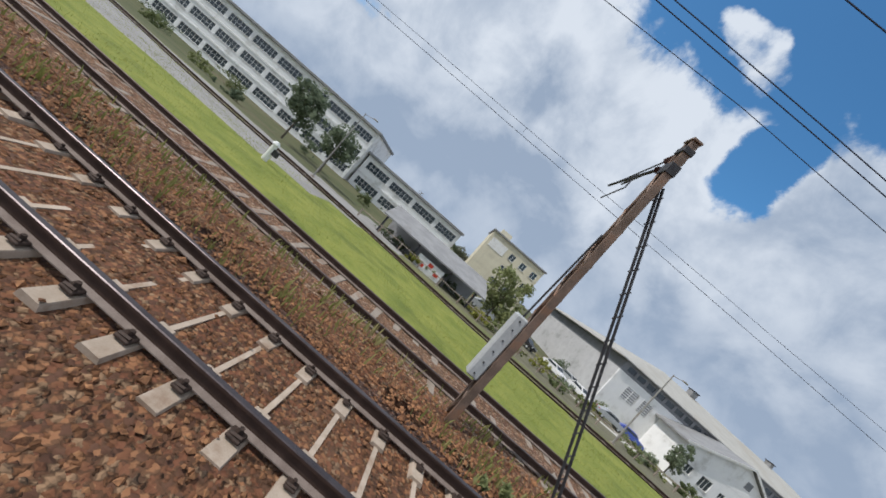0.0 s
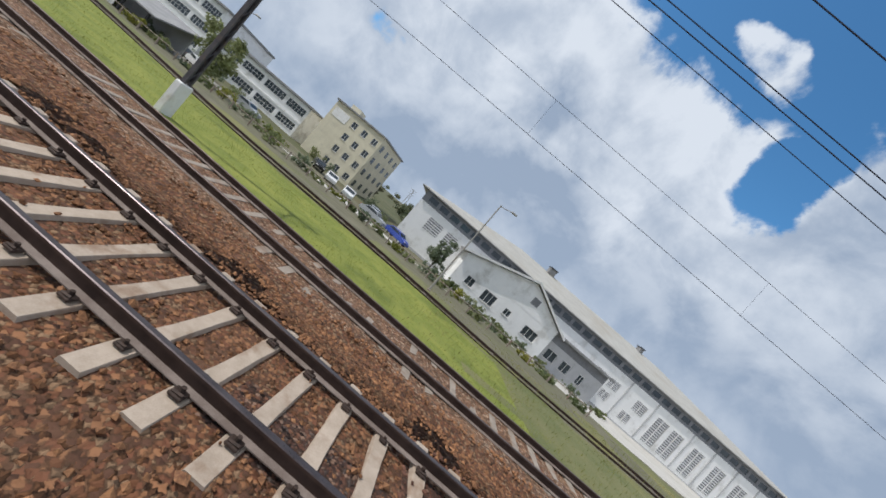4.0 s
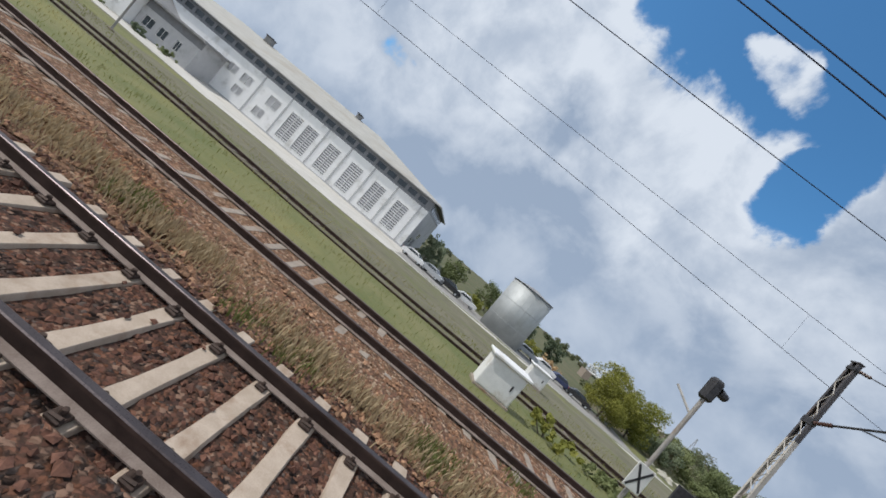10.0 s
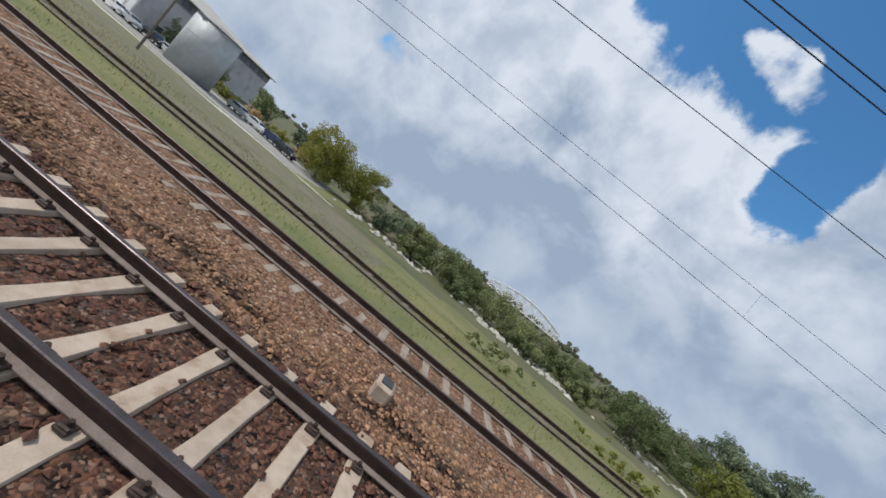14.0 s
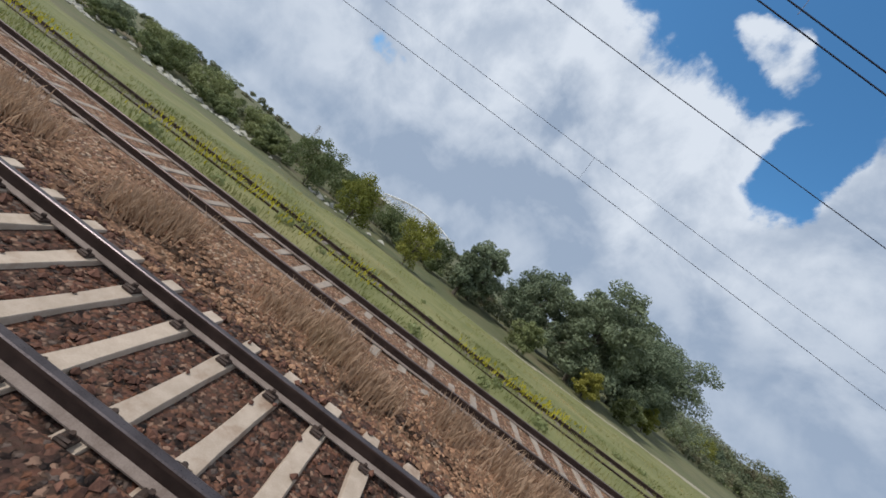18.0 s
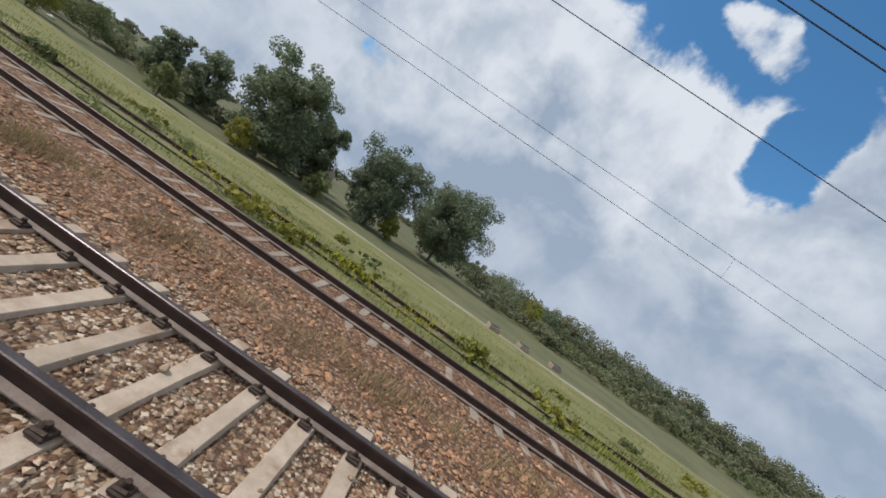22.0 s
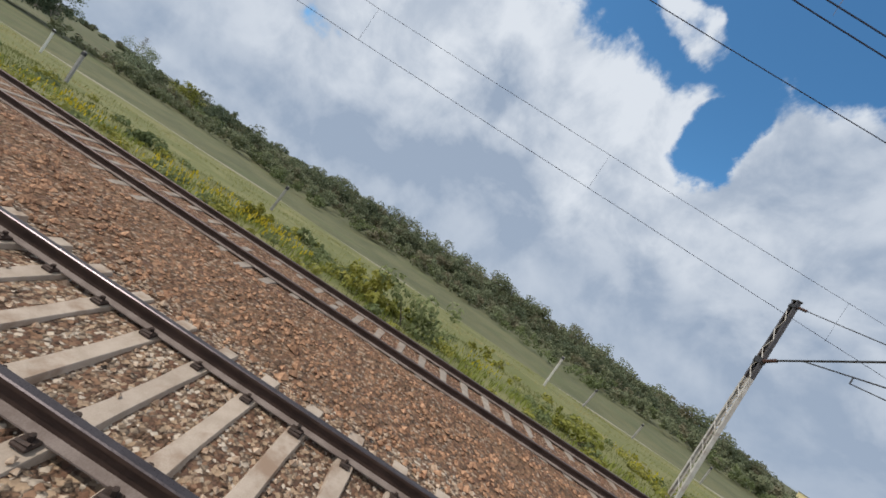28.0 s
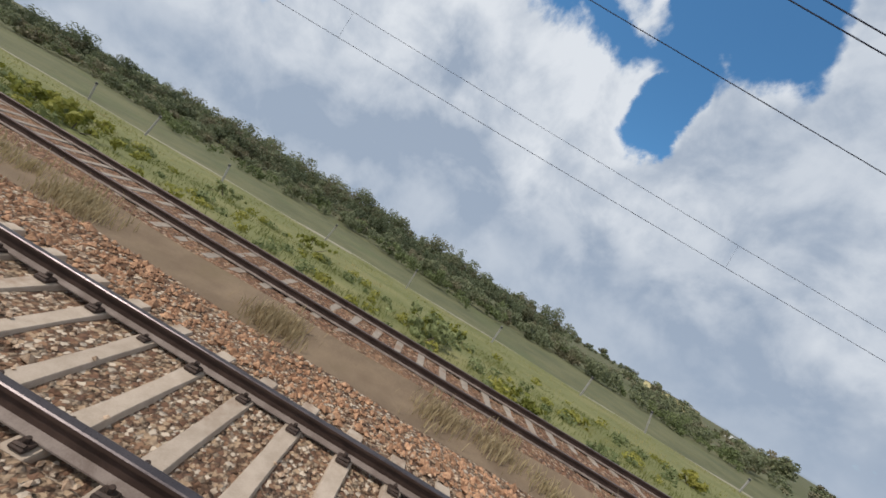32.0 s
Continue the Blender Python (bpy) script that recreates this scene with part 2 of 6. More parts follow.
def leaf_material(name, a, b, yellow=None):
    m = bpy.data.materials.new(name)
    m.use_nodes = True
    n = Net(m.node_tree)
    b_ = m.node_tree.nodes["Principled BSDF"]
    i = n.node("ShaderNodeNewGeometry").outputs["Random Per Island"]
    pos = n.node("ShaderNodeNewGeometry").outputs["Position"]
    col = n.mix(i, a, b)
    col = n.mix(n.smooth(n.noise(pos, 0.25, 3.0), 0.35, 0.65, 0.0, 0.5), col, a)
    if yellow:
        col = n.mix(n.smooth(n.noise(pos, 0.12, 4.0), 0.5, 0.64), col, yellow)
    hsv = n.node("ShaderNodeHueSaturation")
    r = n.node("ShaderNodeObjectInfo").outputs["Random"]
    n.put(hsv.inputs["Value"], n.math("MULTIPLY_ADD", r, 0.5, 0.85))
    n.put(hsv.inputs["Hue"], n.math("MULTIPLY_ADD", r, -0.03, 0.512))
    n.put(hsv.inputs["Color"], col)
    col = hsv.outputs[0]
    n.put(b_.inputs["Base Color"], col)
    b_.inputs["Roughness"].default_value = 0.65
    b_.inputs["Specular IOR Level"].default_value = 0.25
    t = n.node("ShaderNodeBsdfTranslucent")
    n.put(t.inputs[0], col)
    mx = n.node("ShaderNodeMixShader")
    mx.inputs[0].default_value = 0.38
    n.put(mx.inputs[1], b_.outputs[0])
    n.put(mx.inputs[2], t.outputs[0])
    n.put(m.node_tree.nodes["Material Output"].inputs[0], mx.outputs[0])
    return m


# rust of the rail sides, set darker for the shade beneath the head
M_RAIL = material("rail_rust", (0.038, 0.023, 0.018), (0.075, 0.047, 0.037), 4, 0.7, 0.3, 80, 0.1, vary=0, coords="World")
M_FOOT = material("rail_foot_dusty", (0.15, 0.115, 0.098), (0.25, 0.205, 0.18), 4, 0.85, 0.3, 80, 0.0, vary=0, coords="World")
M_HEAD = material("rail_head_steel", (0.065, 0.054, 0.055), (0.115, 0.098, 0.10), 3, 0.36, 0.05, 90, 0.7, vary=0, coords="World")
M_HEAD2 = material("rail_head_dull", (0.07, 0.05, 0.042), (0.12, 0.09, 0.08), 3, 0.45, 0.1, 90, 0.5, vary=0, coords="World")
M_CONC = material("sleeper_concrete", (0.355, 0.285, 0.22), (0.47, 0.385, 0.31), 5, 0.85, 0.3, 70, stain=(0.25, 0.165, 0.11), stain_scale=2.2, vary=0.12, coords="World")
M_CONC2 = material("sleeper_concrete_dirty", (0.24, 0.20, 0.165), (0.35, 0.30, 0.25), 5, 0.88, 0.25, 70, stain=(0.24, 0.15, 0.10), stain_scale=2.0, vary=0.12, coords="World")
M_CLIP = material("fastening_iron", (0.035, 0.026, 0.022), (0.075, 0.05, 0.04), 30, 0.7, 0.3, 90, 0.3)
M_BALL = ballast_material("ballast_brown", [(0.105, 0.046, 0.03), (0.155, 0.074, 0.047), (0.055, 0.028, 0.021), (0.22, 0.135, 0.095), (0.12, 0.058, 0.04), (0.075, 0.038, 0.028), (0.16, 0.07, 0.04), (0.15, 0.11, 0.09), (0.035, 0.022, 0.018)], dirt=(0.085, 0.05, 0.034))
M_BALL_RED = ballast_material("ballast_fine_red", [(0.16, 0.066, 0.036), (0.26, 0.125, 0.062), (0.10, 0.048, 0.03), (0.18, 0.078, 0.04), (0.36, 0.22, 0.125), (0.24, 0.108, 0.05)], 20.0, (0.15, 0.08, 0.045), 0.4)
M_BALL_TAN = ballast_material("ballast_tan", [(0.37, 0.265, 0.175), (0.23, 0.135, 0.083), (0.52, 0.43, 0.335), (0.17, 0.092, 0.058), (0.42, 0.305, 0.205), (0.28, 0.17, 0.105)], 22.0, (0.17, 0.105, 0.07), 0.3)
M_BALL_MIX = ballast_material("ballast_mixed", [(0.19, 0.095, 0.06), (0.28, 0.155, 0.095), (0.11, 0.06, 0.043), (0.42, 0.30, 0.21), (0.23, 0.118, 0.07), (0.34, 0.20, 0.12)], 20.0, (0.27, 0.165, 0.095), 0.5)
M_STONE = material("ballast_stone", (0.066, 0.030, 0.021), (0.17, 0.083, 0.056), 14, 0.85, 0.3, 60, vary=0.5, coords="World")
M_STONE_RED = material("ballast_stone_red", (0.09, 0.040, 0.023), (0.31, 0.155, 0.072), 14, 0.85, 0.3, 60, vary=0.5, coords="World")
M_STONE_ORANGE = material("ballast_stone_orange", (0.18, 0.088, 0.05), (0.50, 0.30, 0.18), 14, 0.85, 0.3, 60, vary=0.6, coords="World")
M_BALL_ORANGE = ballast_material("ballast_orange", [(0.20, 0.108, 0.066), (0.27, 0.158, 0.094), (0.12, 0.064, 0.042), (0.40, 0.29, 0.205), (0.225, 0.122, 0.07), (0.30, 0.178, 0.104)], 20.0, (0.2, 0.125, 0.075), 0.45)
M_STONE_TAN = material("ballast_stone_tan", (0.26, 0.155, 0.094), (0.64, 0.50, 0.37), 14, 0.85, 0.3, 60, vary=0.4, coords="World")
M_GRASS = material("grass_ground", (0.11, 0.13, 0.045), (0.195, 0.185, 0.085), 0.35, 0.95, 0.8, 9, stain=(0.20, 0.19, 0.07), stain_scale=0.12, vary=0, coords="World", bump_dist=0.08)
M_GRASS_LIME = material("grass_lawn_lime", (0.145, 0.18, 0.03), (0.25, 0.265, 0.055), 0.9, 0.95, 0.9, 9, stain=(0.105, 0.135, 0.025), stain_scale=0.35, vary=0, coords="World", bump_dist=0.06)
M_FIELD = material("field_rough", (0.07, 0.085, 0.036), (0.125, 0.12, 0.062), 0.12, 0.95, 0.8, 3, stain=(0.15, 0.12, 0.075), stain_scale=0.05, vary=0, coords="World", bump_dist=0.12)
M_MEADOW = material("meadow_grass", (0.125, 0.135, 0.045), (0.20, 0.195, 0.08), 0.3, 0.95, 0.8, 7, stain=(0.22, 0.20, 0.085), stain_scale=0.15, vary=0, coords="World", bump_dist=0.08)
M_FALLOW = material("fallow_field", (0.085, 0.092, 0.045), (0.145, 0.14, 0.07), 0.15, 0.95, 0.8, 4, stain=(0.10, 0.115, 0.05), stain_scale=0.07, vary=0, coords="World", bump_dist=0.1)
M_LANE = material("field_lane", (0.25, 0.23, 0.17), (0.34, 0.31, 0.23), 0.8, 0.95, 0.5, 14, stain=(0.16, 0.16, 0.07), stain_scale=0.4, vary=0, coords="World", bump_dist=0.04)
M_DIRT = material("trackside_dirt", (0.115, 0.11, 0.07), (0.185, 0.17, 0.115), 0.6, 0.95, 0.5, 14, stain=(0.12, 0.13, 0.05), stain_scale=0.3, vary=0, coords="World", bump_dist=0.04)
M_ROAD = material("road_asphalt_pale", (0.25, 0.24, 0.23), (0.33, 0.32, 0.30), 0.5, 0.9, 0.2, 30, stain=(0.20, 0.19, 0.17), stain_scale=0.2, vary=0, coords="World")
M_PAVE = material("forecourt_concrete", (0.46, 0.44, 0.40), (0.58, 0.56, 0.52), 0.5, 0.9, 0.2, 30, stain=(0.36, 0.34, 0.28), stain_scale=0.25, vary=0, coords="World")
M_POLE = material("mast_rusty_steel", (0.13, 0.095, 0.075), (0.27, 0.195, 0.155), 3, 0.7, 0.3, 50, 0.3, stain=(0.26, 0.13, 0.07), stain_scale=1.5, vary=0.1)
M_POLE_GREY = material("mast_galvanised", (0.26, 0.25, 0.235), (0.40, 0.385, 0.36), 3, 0.6, 0.2, 40, 0.3, stain=(0.22, 0.15, 0.10), stain_scale=1.2, vary=0.1)
M_SOIL = material("brown_soil", (0.14, 0.098, 0.064), (0.22, 0.16, 0.105), 1.2, 0.95, 0.5, 30, stain=(0.15, 0.11, 0.065), stain_scale=0.5, vary=0, coords="World", bump_dist=0.03)
M_POLE_PALE = material("mast_pale_weathered", (0.40, 0.38, 0.35), (0.56, 0.54, 0.50), 3, 0.75, 0.25, 40, 0.1, stain=(0.26, 0.2, 0.15), stain_scale=1.6, vary=0.1)
M_POLE_DARK = material("mast_dark_steel", (0.06, 0.058, 0.065), (0.115, 0.11, 0.115), 3, 0.65, 0.25, 40, 0.2, stain=(0.13, 0.09, 0.07), stain_scale=1.5, vary=0.1)
M_DARK = material("dark_iron", (0.035, 0.035, 0.04), (0.07, 0.07, 0.075), 8, 0.6, 0.2, 60, 0.3)
M_WIRE = material("catenary_wire", (0.035, 0.045, 0.08), (0.055, 0.065, 0.10), 8, 0.6, 0.0, 60, 0.4, vary=0)
M_INS = material("insulator_brown", (0.06, 0.03, 0.025), (0.10, 0.06, 0.05), 10, 0.25, 0.0, 60)
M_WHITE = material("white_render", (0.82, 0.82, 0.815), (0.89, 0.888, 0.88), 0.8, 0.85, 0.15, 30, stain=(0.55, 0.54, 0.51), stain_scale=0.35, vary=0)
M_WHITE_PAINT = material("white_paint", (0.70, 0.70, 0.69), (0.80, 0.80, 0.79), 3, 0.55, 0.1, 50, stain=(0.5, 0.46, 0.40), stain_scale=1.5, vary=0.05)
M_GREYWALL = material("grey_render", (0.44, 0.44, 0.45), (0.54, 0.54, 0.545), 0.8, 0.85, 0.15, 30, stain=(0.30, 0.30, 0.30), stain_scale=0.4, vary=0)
# clerestory tone, darkened in part for the shadow below the eaves
M_BAND = material("clerestory_dark", (0.17, 0.175, 0.19), (0.24, 0.245, 0.26), 0.7, 0.5, 0.1, 20, stain=(0.16, 0.16, 0.17), stain_scale=0.5, vary=0)
M_ROOF = material("shed_roof_beige", (0.35, 0.34, 0.31), (0.44, 0.43, 0.395), 0.5, 0.85, 0.2, 12, stain=(0.34, 0.31, 0.26), stain_scale=0.15, vary=0)
M_ROOF_GREY = material("roof_grey", (0.22, 0.22, 0.225), (0.31, 0.31, 0.31), 0.8, 0.8, 0.2, 15, stain=(0.18, 0.17, 0.16), stain_scale=0.3, vary=0)
M_CREAM = material("cream_render", (0.60, 0.55, 0.42), (0.70, 0.65, 0.50), 0.6, 0.85, 0.15, 20, stain=(0.50, 0.46, 0.36), stain_scale=0.25, vary=0)
M_LOUVRE = material("louvre_grey", (0.66, 0.66, 0.67), (0.76, 0.76, 0.77), 2, 0.6, 0.1, 40)
M_GLASS = material("window_glass_dark", (0.03, 0.04, 0.05), (0.06, 0.075, 0.09), 1, 0.12, 0.0, 30, spec=0.6)
M_CLAD = material("sheet_cladding_grey", (0.38, 0.40, 0.41), (0.50, 0.52, 0.52), 0.4, 0.7, 0.15, 14, stain=(0.28, 0.31, 0.31), stain_scale=0.2, vary=0.03)
M_TANK = material("tank_sheet_metal", (0.36, 0.38, 0.38), (0.46, 0.48, 0.48), 0.6, 0.62, 0.08, 14, 0.4, stain=(0.36, 0.38, 0.37), stain_scale=0.25, vary=0.06)
M_BARK = material("bark", (0.09, 0.075, 0.06), (0.16, 0.14, 0.11), 3, 0.95, 0.7, 20)
M_ROCK = material("pale_rubble", (0.32, 0.31, 0.26), (0.46, 0.44, 0.38), 1.5, 0.95, 0.6, 12, stain=(0.25, 0.24, 0.18), stain_scale=0.6)
M_RED = material("red_paint", (0.50, 0.05, 0.035), (0.60, 0.08, 0.05), 4, 0.5, 0.1, 40)
M_YELLOW = material("yellow_paint", (0.56, 0.48, 0.25), (0.64, 0.56, 0.32), 1, 0.6, 0.1, 20)
M_TIMBER = material("old_timber", (0.12, 0.10, 0.085), (0.2, 0.17, 0.14), 6, 0.9, 0.4, 40)
M_TYRE = material("tyre_rubber", (0.02, 0.02, 0.02), (0.035, 0.035, 0.035), 10, 0.85, 0.1, 60)
# dark, mid and far leaf colours are lightened to stand in for haze
M_LEAF_DARK = leaf_material("foliage_dark", (0.115, 0.15, 0.09), (0.235, 0.275, 0.175))
M_LEAF_MID = leaf_material("foliage_mid", (0.13, 0.16, 0.065), (0.25, 0.28, 0.13))
M_LEAF_LIGHT = leaf_material("foliage_yellow_green", (0.17, 0.185, 0.035), (0.31, 0.305, 0.075))
M_LEAF_FAR = leaf_material("foliage_far_haze_tint", (0.115, 0.14, 0.078), (0.22, 0.235, 0.135), (0.185, 0.17, 0.105))
M_BLADE = leaf_material("grass_blades_green", (0.13, 0.15, 0.042), (0.25, 0.25, 0.09), (0.30, 0.275, 0.12))
M_BLADE_LIME = leaf_material("grass_blades_lime", (0.18, 0.215, 0.045), (0.28, 0.295, 0.08))
M_DRY = leaf_material("grass_blades_dry", (0.36, 0.27, 0.14), (0.56, 0.45, 0.26), (0.27, 0.25, 0.10))
M_DRY_BROWN = leaf_material("grass_blades_brown", (0.26, 0.185, 0.115), (0.44, 0.325, 0.21), (0.28, 0.215, 0.12))
M_DRY_PALE = leaf_material("grass_blades_straw", (0.31, 0.24, 0.14), (0.50, 0.405, 0.25), (0.33, 0.27, 0.145))
M_FLOWER = leaf_material("flowers_yellow", (0.36, 0.32, 0.025), (0.56, 0.47, 0.04))


# ---- building helpers ----
def link_bm(name, bm, mat, parent=None, label=""):
    me = bpy.data.meshes.new(name)
    bm.to_mesh(me)
    bm.free()
    for m in (mat if isinstance(mat, (list, tuple)) else [mat]):
        me.materials.append(m)
    ob = new(name, me)
    if parent is not None:
        ob.parent = parent
    if label:
        ob["label"] = label
    return ob


def part(name, bm, mat, parent, label=""):
    return link_bm(name, bm, mat, parent, label)


def shared(name, me, parent, m=None):
    ob = new(name, me)
    ob.parent = parent
    if m is not None:
        ob.matrix_local = m
    return ob


def arrays(name, verts, faces, mat, parent=None, loops=3, index=None, smooth=False):
    """One mesh out of numpy arrays of corners and equal-sided faces."""
    me = bpy.data.meshes.new(name)
    verts, faces = np.asarray(verts, np.float32).reshape(-1, 3), np.asarray(faces, np.int32).reshape(-1, loops)
    me.vertices.add(len(verts))
    me.vertices.foreach_set("co", verts.ravel())
    me.loops.add(faces.size)
    me.loops.foreach_set("vertex_index", faces.ravel())
    me.polygons.add(len(faces))
    me.polygons.foreach_set("loop_start", np.arange(0, faces.size, loops, dtype=np.int32))
    if index is not None:
        me.polygons.foreach_set("material_index", np.asarray(index, np.int32))
    me.polygons.foreach_set("use_smooth", np.full(len(faces), smooth, bool))
    me.update(calc_edges=True)
    me.validate()
    for m in (mat if isinstance(mat, (list, tuple)) else [mat]):
        me.materials.append(m)
    ob = new(name, me)
    if parent is not None:
        ob.parent = parent
    return ob


def thing(name, label, category, m=None, group="", kind=""):
    ob = new(name)
    if m is not None:
        ob.matrix_world = m
    return tagged(ob, label, category, group, kind)


def box(bm, x0, x1, y0, y1, z0, z1, bevel=0.0, m=None):
    r = bmesh.ops.create_cube(bm, size=1.0)
    t = Matrix.Translation(((x0 + x1) / 2, (y0 + y1) / 2, (z0 + z1) / 2)) @ Matrix.Diagonal((x1 - x0, y1 - y0, z1 - z0, 1))
    if m is not None:
        t = m @ t
    bmesh.ops.transform(bm, matrix=t, verts=r["verts"])
    if bevel:
        es = list({e for v in r["verts"] for e in v.link_edges})
        bmesh.ops.bevel(bm, geom=es, offset=bevel, segments=1, affect="EDGES")
    return bm


def B(*a, **k):
    return box(bmesh.new(), *a, **k)


def tube(bm, p, q, r0, r1=None, n=8, cap=True):
    """A round bar from p to q."""
    p, q = Vector(p), Vector(q)
    r = bmesh.ops.create_cone(bm, cap_ends=cap, segments=n, radius1=r0, radius2=r0 if r1 is None else r1, depth=(q - p).length)
    t = Matrix.Translation((p + q) / 2) @ (q - p).to_track_quat("Z", "Y").to_matrix().to_4x4()
    bmesh.ops.transform(bm, matrix=t, verts=r["verts"])
    return bm


def T(*a, **k):
    return tube(bmesh.new(), *a, **k)


def prism(pts, x0, x1):
    """A profile of (y, z) drawn out along x."""
    bm = bmesh.new()
    a = [bm.verts.new((x0, y, z)) for y, z in pts]
    b = [bm.verts.new((x1, y, z)) for y, z in pts]
    k = len(pts)
    for i in range(k):
        bm.faces.new((a[i], a[(i + 1) % k], b[(i + 1) % k], b[i]))
    bm.faces.new(a)
    bm.faces.new(b[::-1])
    bmesh.ops.recalc_face_normals(bm, faces=bm.faces)
    return bm


def at(s, d, z=0.0):
    """The pose of a thing at chainage s and offset d, turned along the line."""
    x, y = place(s, d)
    return pose(float(x), float(y), z, 0, 0, head(s))


def ground_z(s, d):
    """Height of the ground under the rail tops."""
    s, d = np.asarray(s, float), np.asarray(d, float)
    drop = np.interp(s, [120, 260], [-2.5, -3.9])
    mid = np.interp(s, [120, 260], [-0.9, -1.3])
    z = np.where(d < 9.4, -0.42, np.where(d < 20, -0.42 + (mid + 0.42) * (d - 9.4) / 10.6, np.where(d < 50, mid + (drop - mid) * (d - 20) / 30, drop)))
    return z + 0.05 * np.sin(s * 0.31 + d * 0.7) * np.clip((d - 9.5) / 6, 0, 1) + 0.12 * np.sin(s * 0.07 + d * 0.13) * np.clip((d - 18) / 20, 0, 1)


def zg(s, d):
    return float(ground_z(s, d))


def zw(x, y):
    """Ground height at a place far from the line."""
    s = float(np.interp(x, _x, _s))
    return zg(s, y - float(np.interp(s, _s, _y)))


# ---- ground ----
def strip(name, s_list, d_funcs, z_func, mat, parent=None, index=None):
    S_, K = np.asarray(s_list, float), len(d_funcs)
    V, Fc = [], []
    D = np.stack([f(S_) if callable(f) else np.full(len(S_), float(f)) for f in d_funcs], 1)
    SS = np.repeat(S_[:, None], K, 1)
    X, Y_ = place(SS, D)
    Z = z_func(SS, D)
    V = np.stack([X, Y_, Z], -1).reshape(-1, 3)
    i, j = np.meshgrid(np.arange(len(S_) - 1), np.arange(K - 1), indexing="ij")
    a = (i * K + j).ravel()
    Fc = np.stack([a, a + K, a + K + 1, a + 1], 1)
    idx = None if index is None else index(SS[:-1, :-1], D[:-1, :-1]).ravel()
    return arrays(name, V, Fc, mat, parent, 4, idx, True)


gs = np.concatenate([[-700, -500, -300, -200], np.arange(-140, 620, 2.5), [650, 700, 800, 950, 1150, 1350]])
gd = [-3000, -1200, -500, -200, -80, -30, -8, 4, 9.4] + list(np.arange(10.0, 60, 1.0)) + [64, 70, 78, 90, 110, 140, 180, 240, 320, 450, 700, 1200, 2200, 3500]


def ground_index(s, d):
    """0 grass, 1 lime lawn, 2 field, 3 dirt, 4 road, 5 forecourt, 6 fallow field, 7 field lane, 8 meadow."""
    wob = 0.8 * np.sin(s * 0.21) + 0.5 * np.sin(s * 0.53 + d)
    e = d_third(s)
    k = np.zeros(s.shape, int)
    k[(s < 50 + 3 * wob) & (d > 5) & (d < e + 0.5)] = 1
    k[(d > 33 + wob * 2) & (s > 165)] = 2
    k[(d > 56) | (s < -4) & (d > 30)] = 2
    k[(d > e + 2.0) & (d < 33 + 2 * wob) & (s > 86 + d * 0.3) & (s < 185 - 0.3 * d)] = 3
    k[(d > 34.5 + wob) & (d < 37 + wob) & (s > 66) & (s < 165)] = 3
    k[(d > e + 1.5) & (d < e + 8 + wob) & (s > 20) & (s <= 66) & (np.sin(s * 0.4) > -0.2)] = 3
    k[(d > e + 6 + wob) & (d > 25 + 2 * wob) & (d < 58) & (s > -6) & (s <= 66)] = 3
    k[(d > 36 + wob) & (d < 41 + 2 * wob) & (s > 4) & (s <= 66) & (np.sin(s * 0.17 + 0.4 * d) > -0.1)] = 5
    k[(s < 4) & (d > np.interp(s, [-60, -12, -7, -4, 4], [15.6, 16.3, 22, 30, 46])) & (d < np.interp(s, [-60, -22, -13, -4], [30, 29, 37, 52]))] = 4
    k[(d > 37 + wob * 0.3) & (d < 58) & (s > 64) & (s < 118)] = 5
    k[(d > 37 + wob * 0.3) & (d < 39 + wob * 0.3) & (s >= 118) & (s < 168)] = 5
    k[(d > 40.5) & (d < 58) & (s >= 118) & (s < 162)] = 4
    k[(d > e - 0.6) & (d < e + 1.9) & (s > -60) & (s < 300)] = 3
    k[(d > e - 0.2) & (d < e + 1.4) & (s > -60) & (s < 60) & (np.sin(s * 0.9 + d) > 0.2)] = 0
    lane = np.interp(s, [250, 285, 330, 356, 404, 421, 480, 560], [44, 50, 50, 46.6, 46, 42, 44, 48])
    k[(d > lane + 1.6) & (d < 100) & (s > 265)] = 6
    k[(d > 9) & (d <= lane - 0.6) & (s > 232 + wob * 4)] = 8
    k[(d > lane - 0.6) & (d < lane + 1.6) & (s > 250)] = 7
    return k


ground = tagged(strip("ground", gs, gd, ground_z, [M_GRASS, M_GRASS_LIME, M_FIELD, M_DIRT, M_ROAD, M_PAVE, M_FALLOW, M_LANE, M_MEADOW], index=ground_index), "grassy ground with dirt strips, pale road and rough fields", "ground", kind="structure")

# ballast bed under both lines, in stretches of different stone
fs = np.arange(-70, 620.1, 1.0)


def bed_z(s, d):
    a, c = d_near(s), d_second(s)
    z = np.full(d.shape, -0.30)
    z = np.where((d > a - 0.75) & (d < a + 2.25), -0.235, z)
    z = np.where((d > c - 0.75) & (d < c + 2.2), -0.222, z)
    z = np.where((d > c - 0.75) & (d < c - 0.1), -0.208 + 0.012 * np.sin(s * 1.9), z)
    z = np.where((d > a - 1.5) & (d < a - 0.2) & (s > 104), -0.178 + 0.03 * np.sin(s * 0.37) + 0.012 * np.sin(s * 2.3), z)
    z = np.where(d < a - 1.6, -0.38, z)
    z = np.where(d > c + 2.4, -0.46, z)
    return z + 0.02 * np.sin(s * 1.7 + d * 3.1) + 0.015 * np.sin(s * 0.6 - d * 2.3)


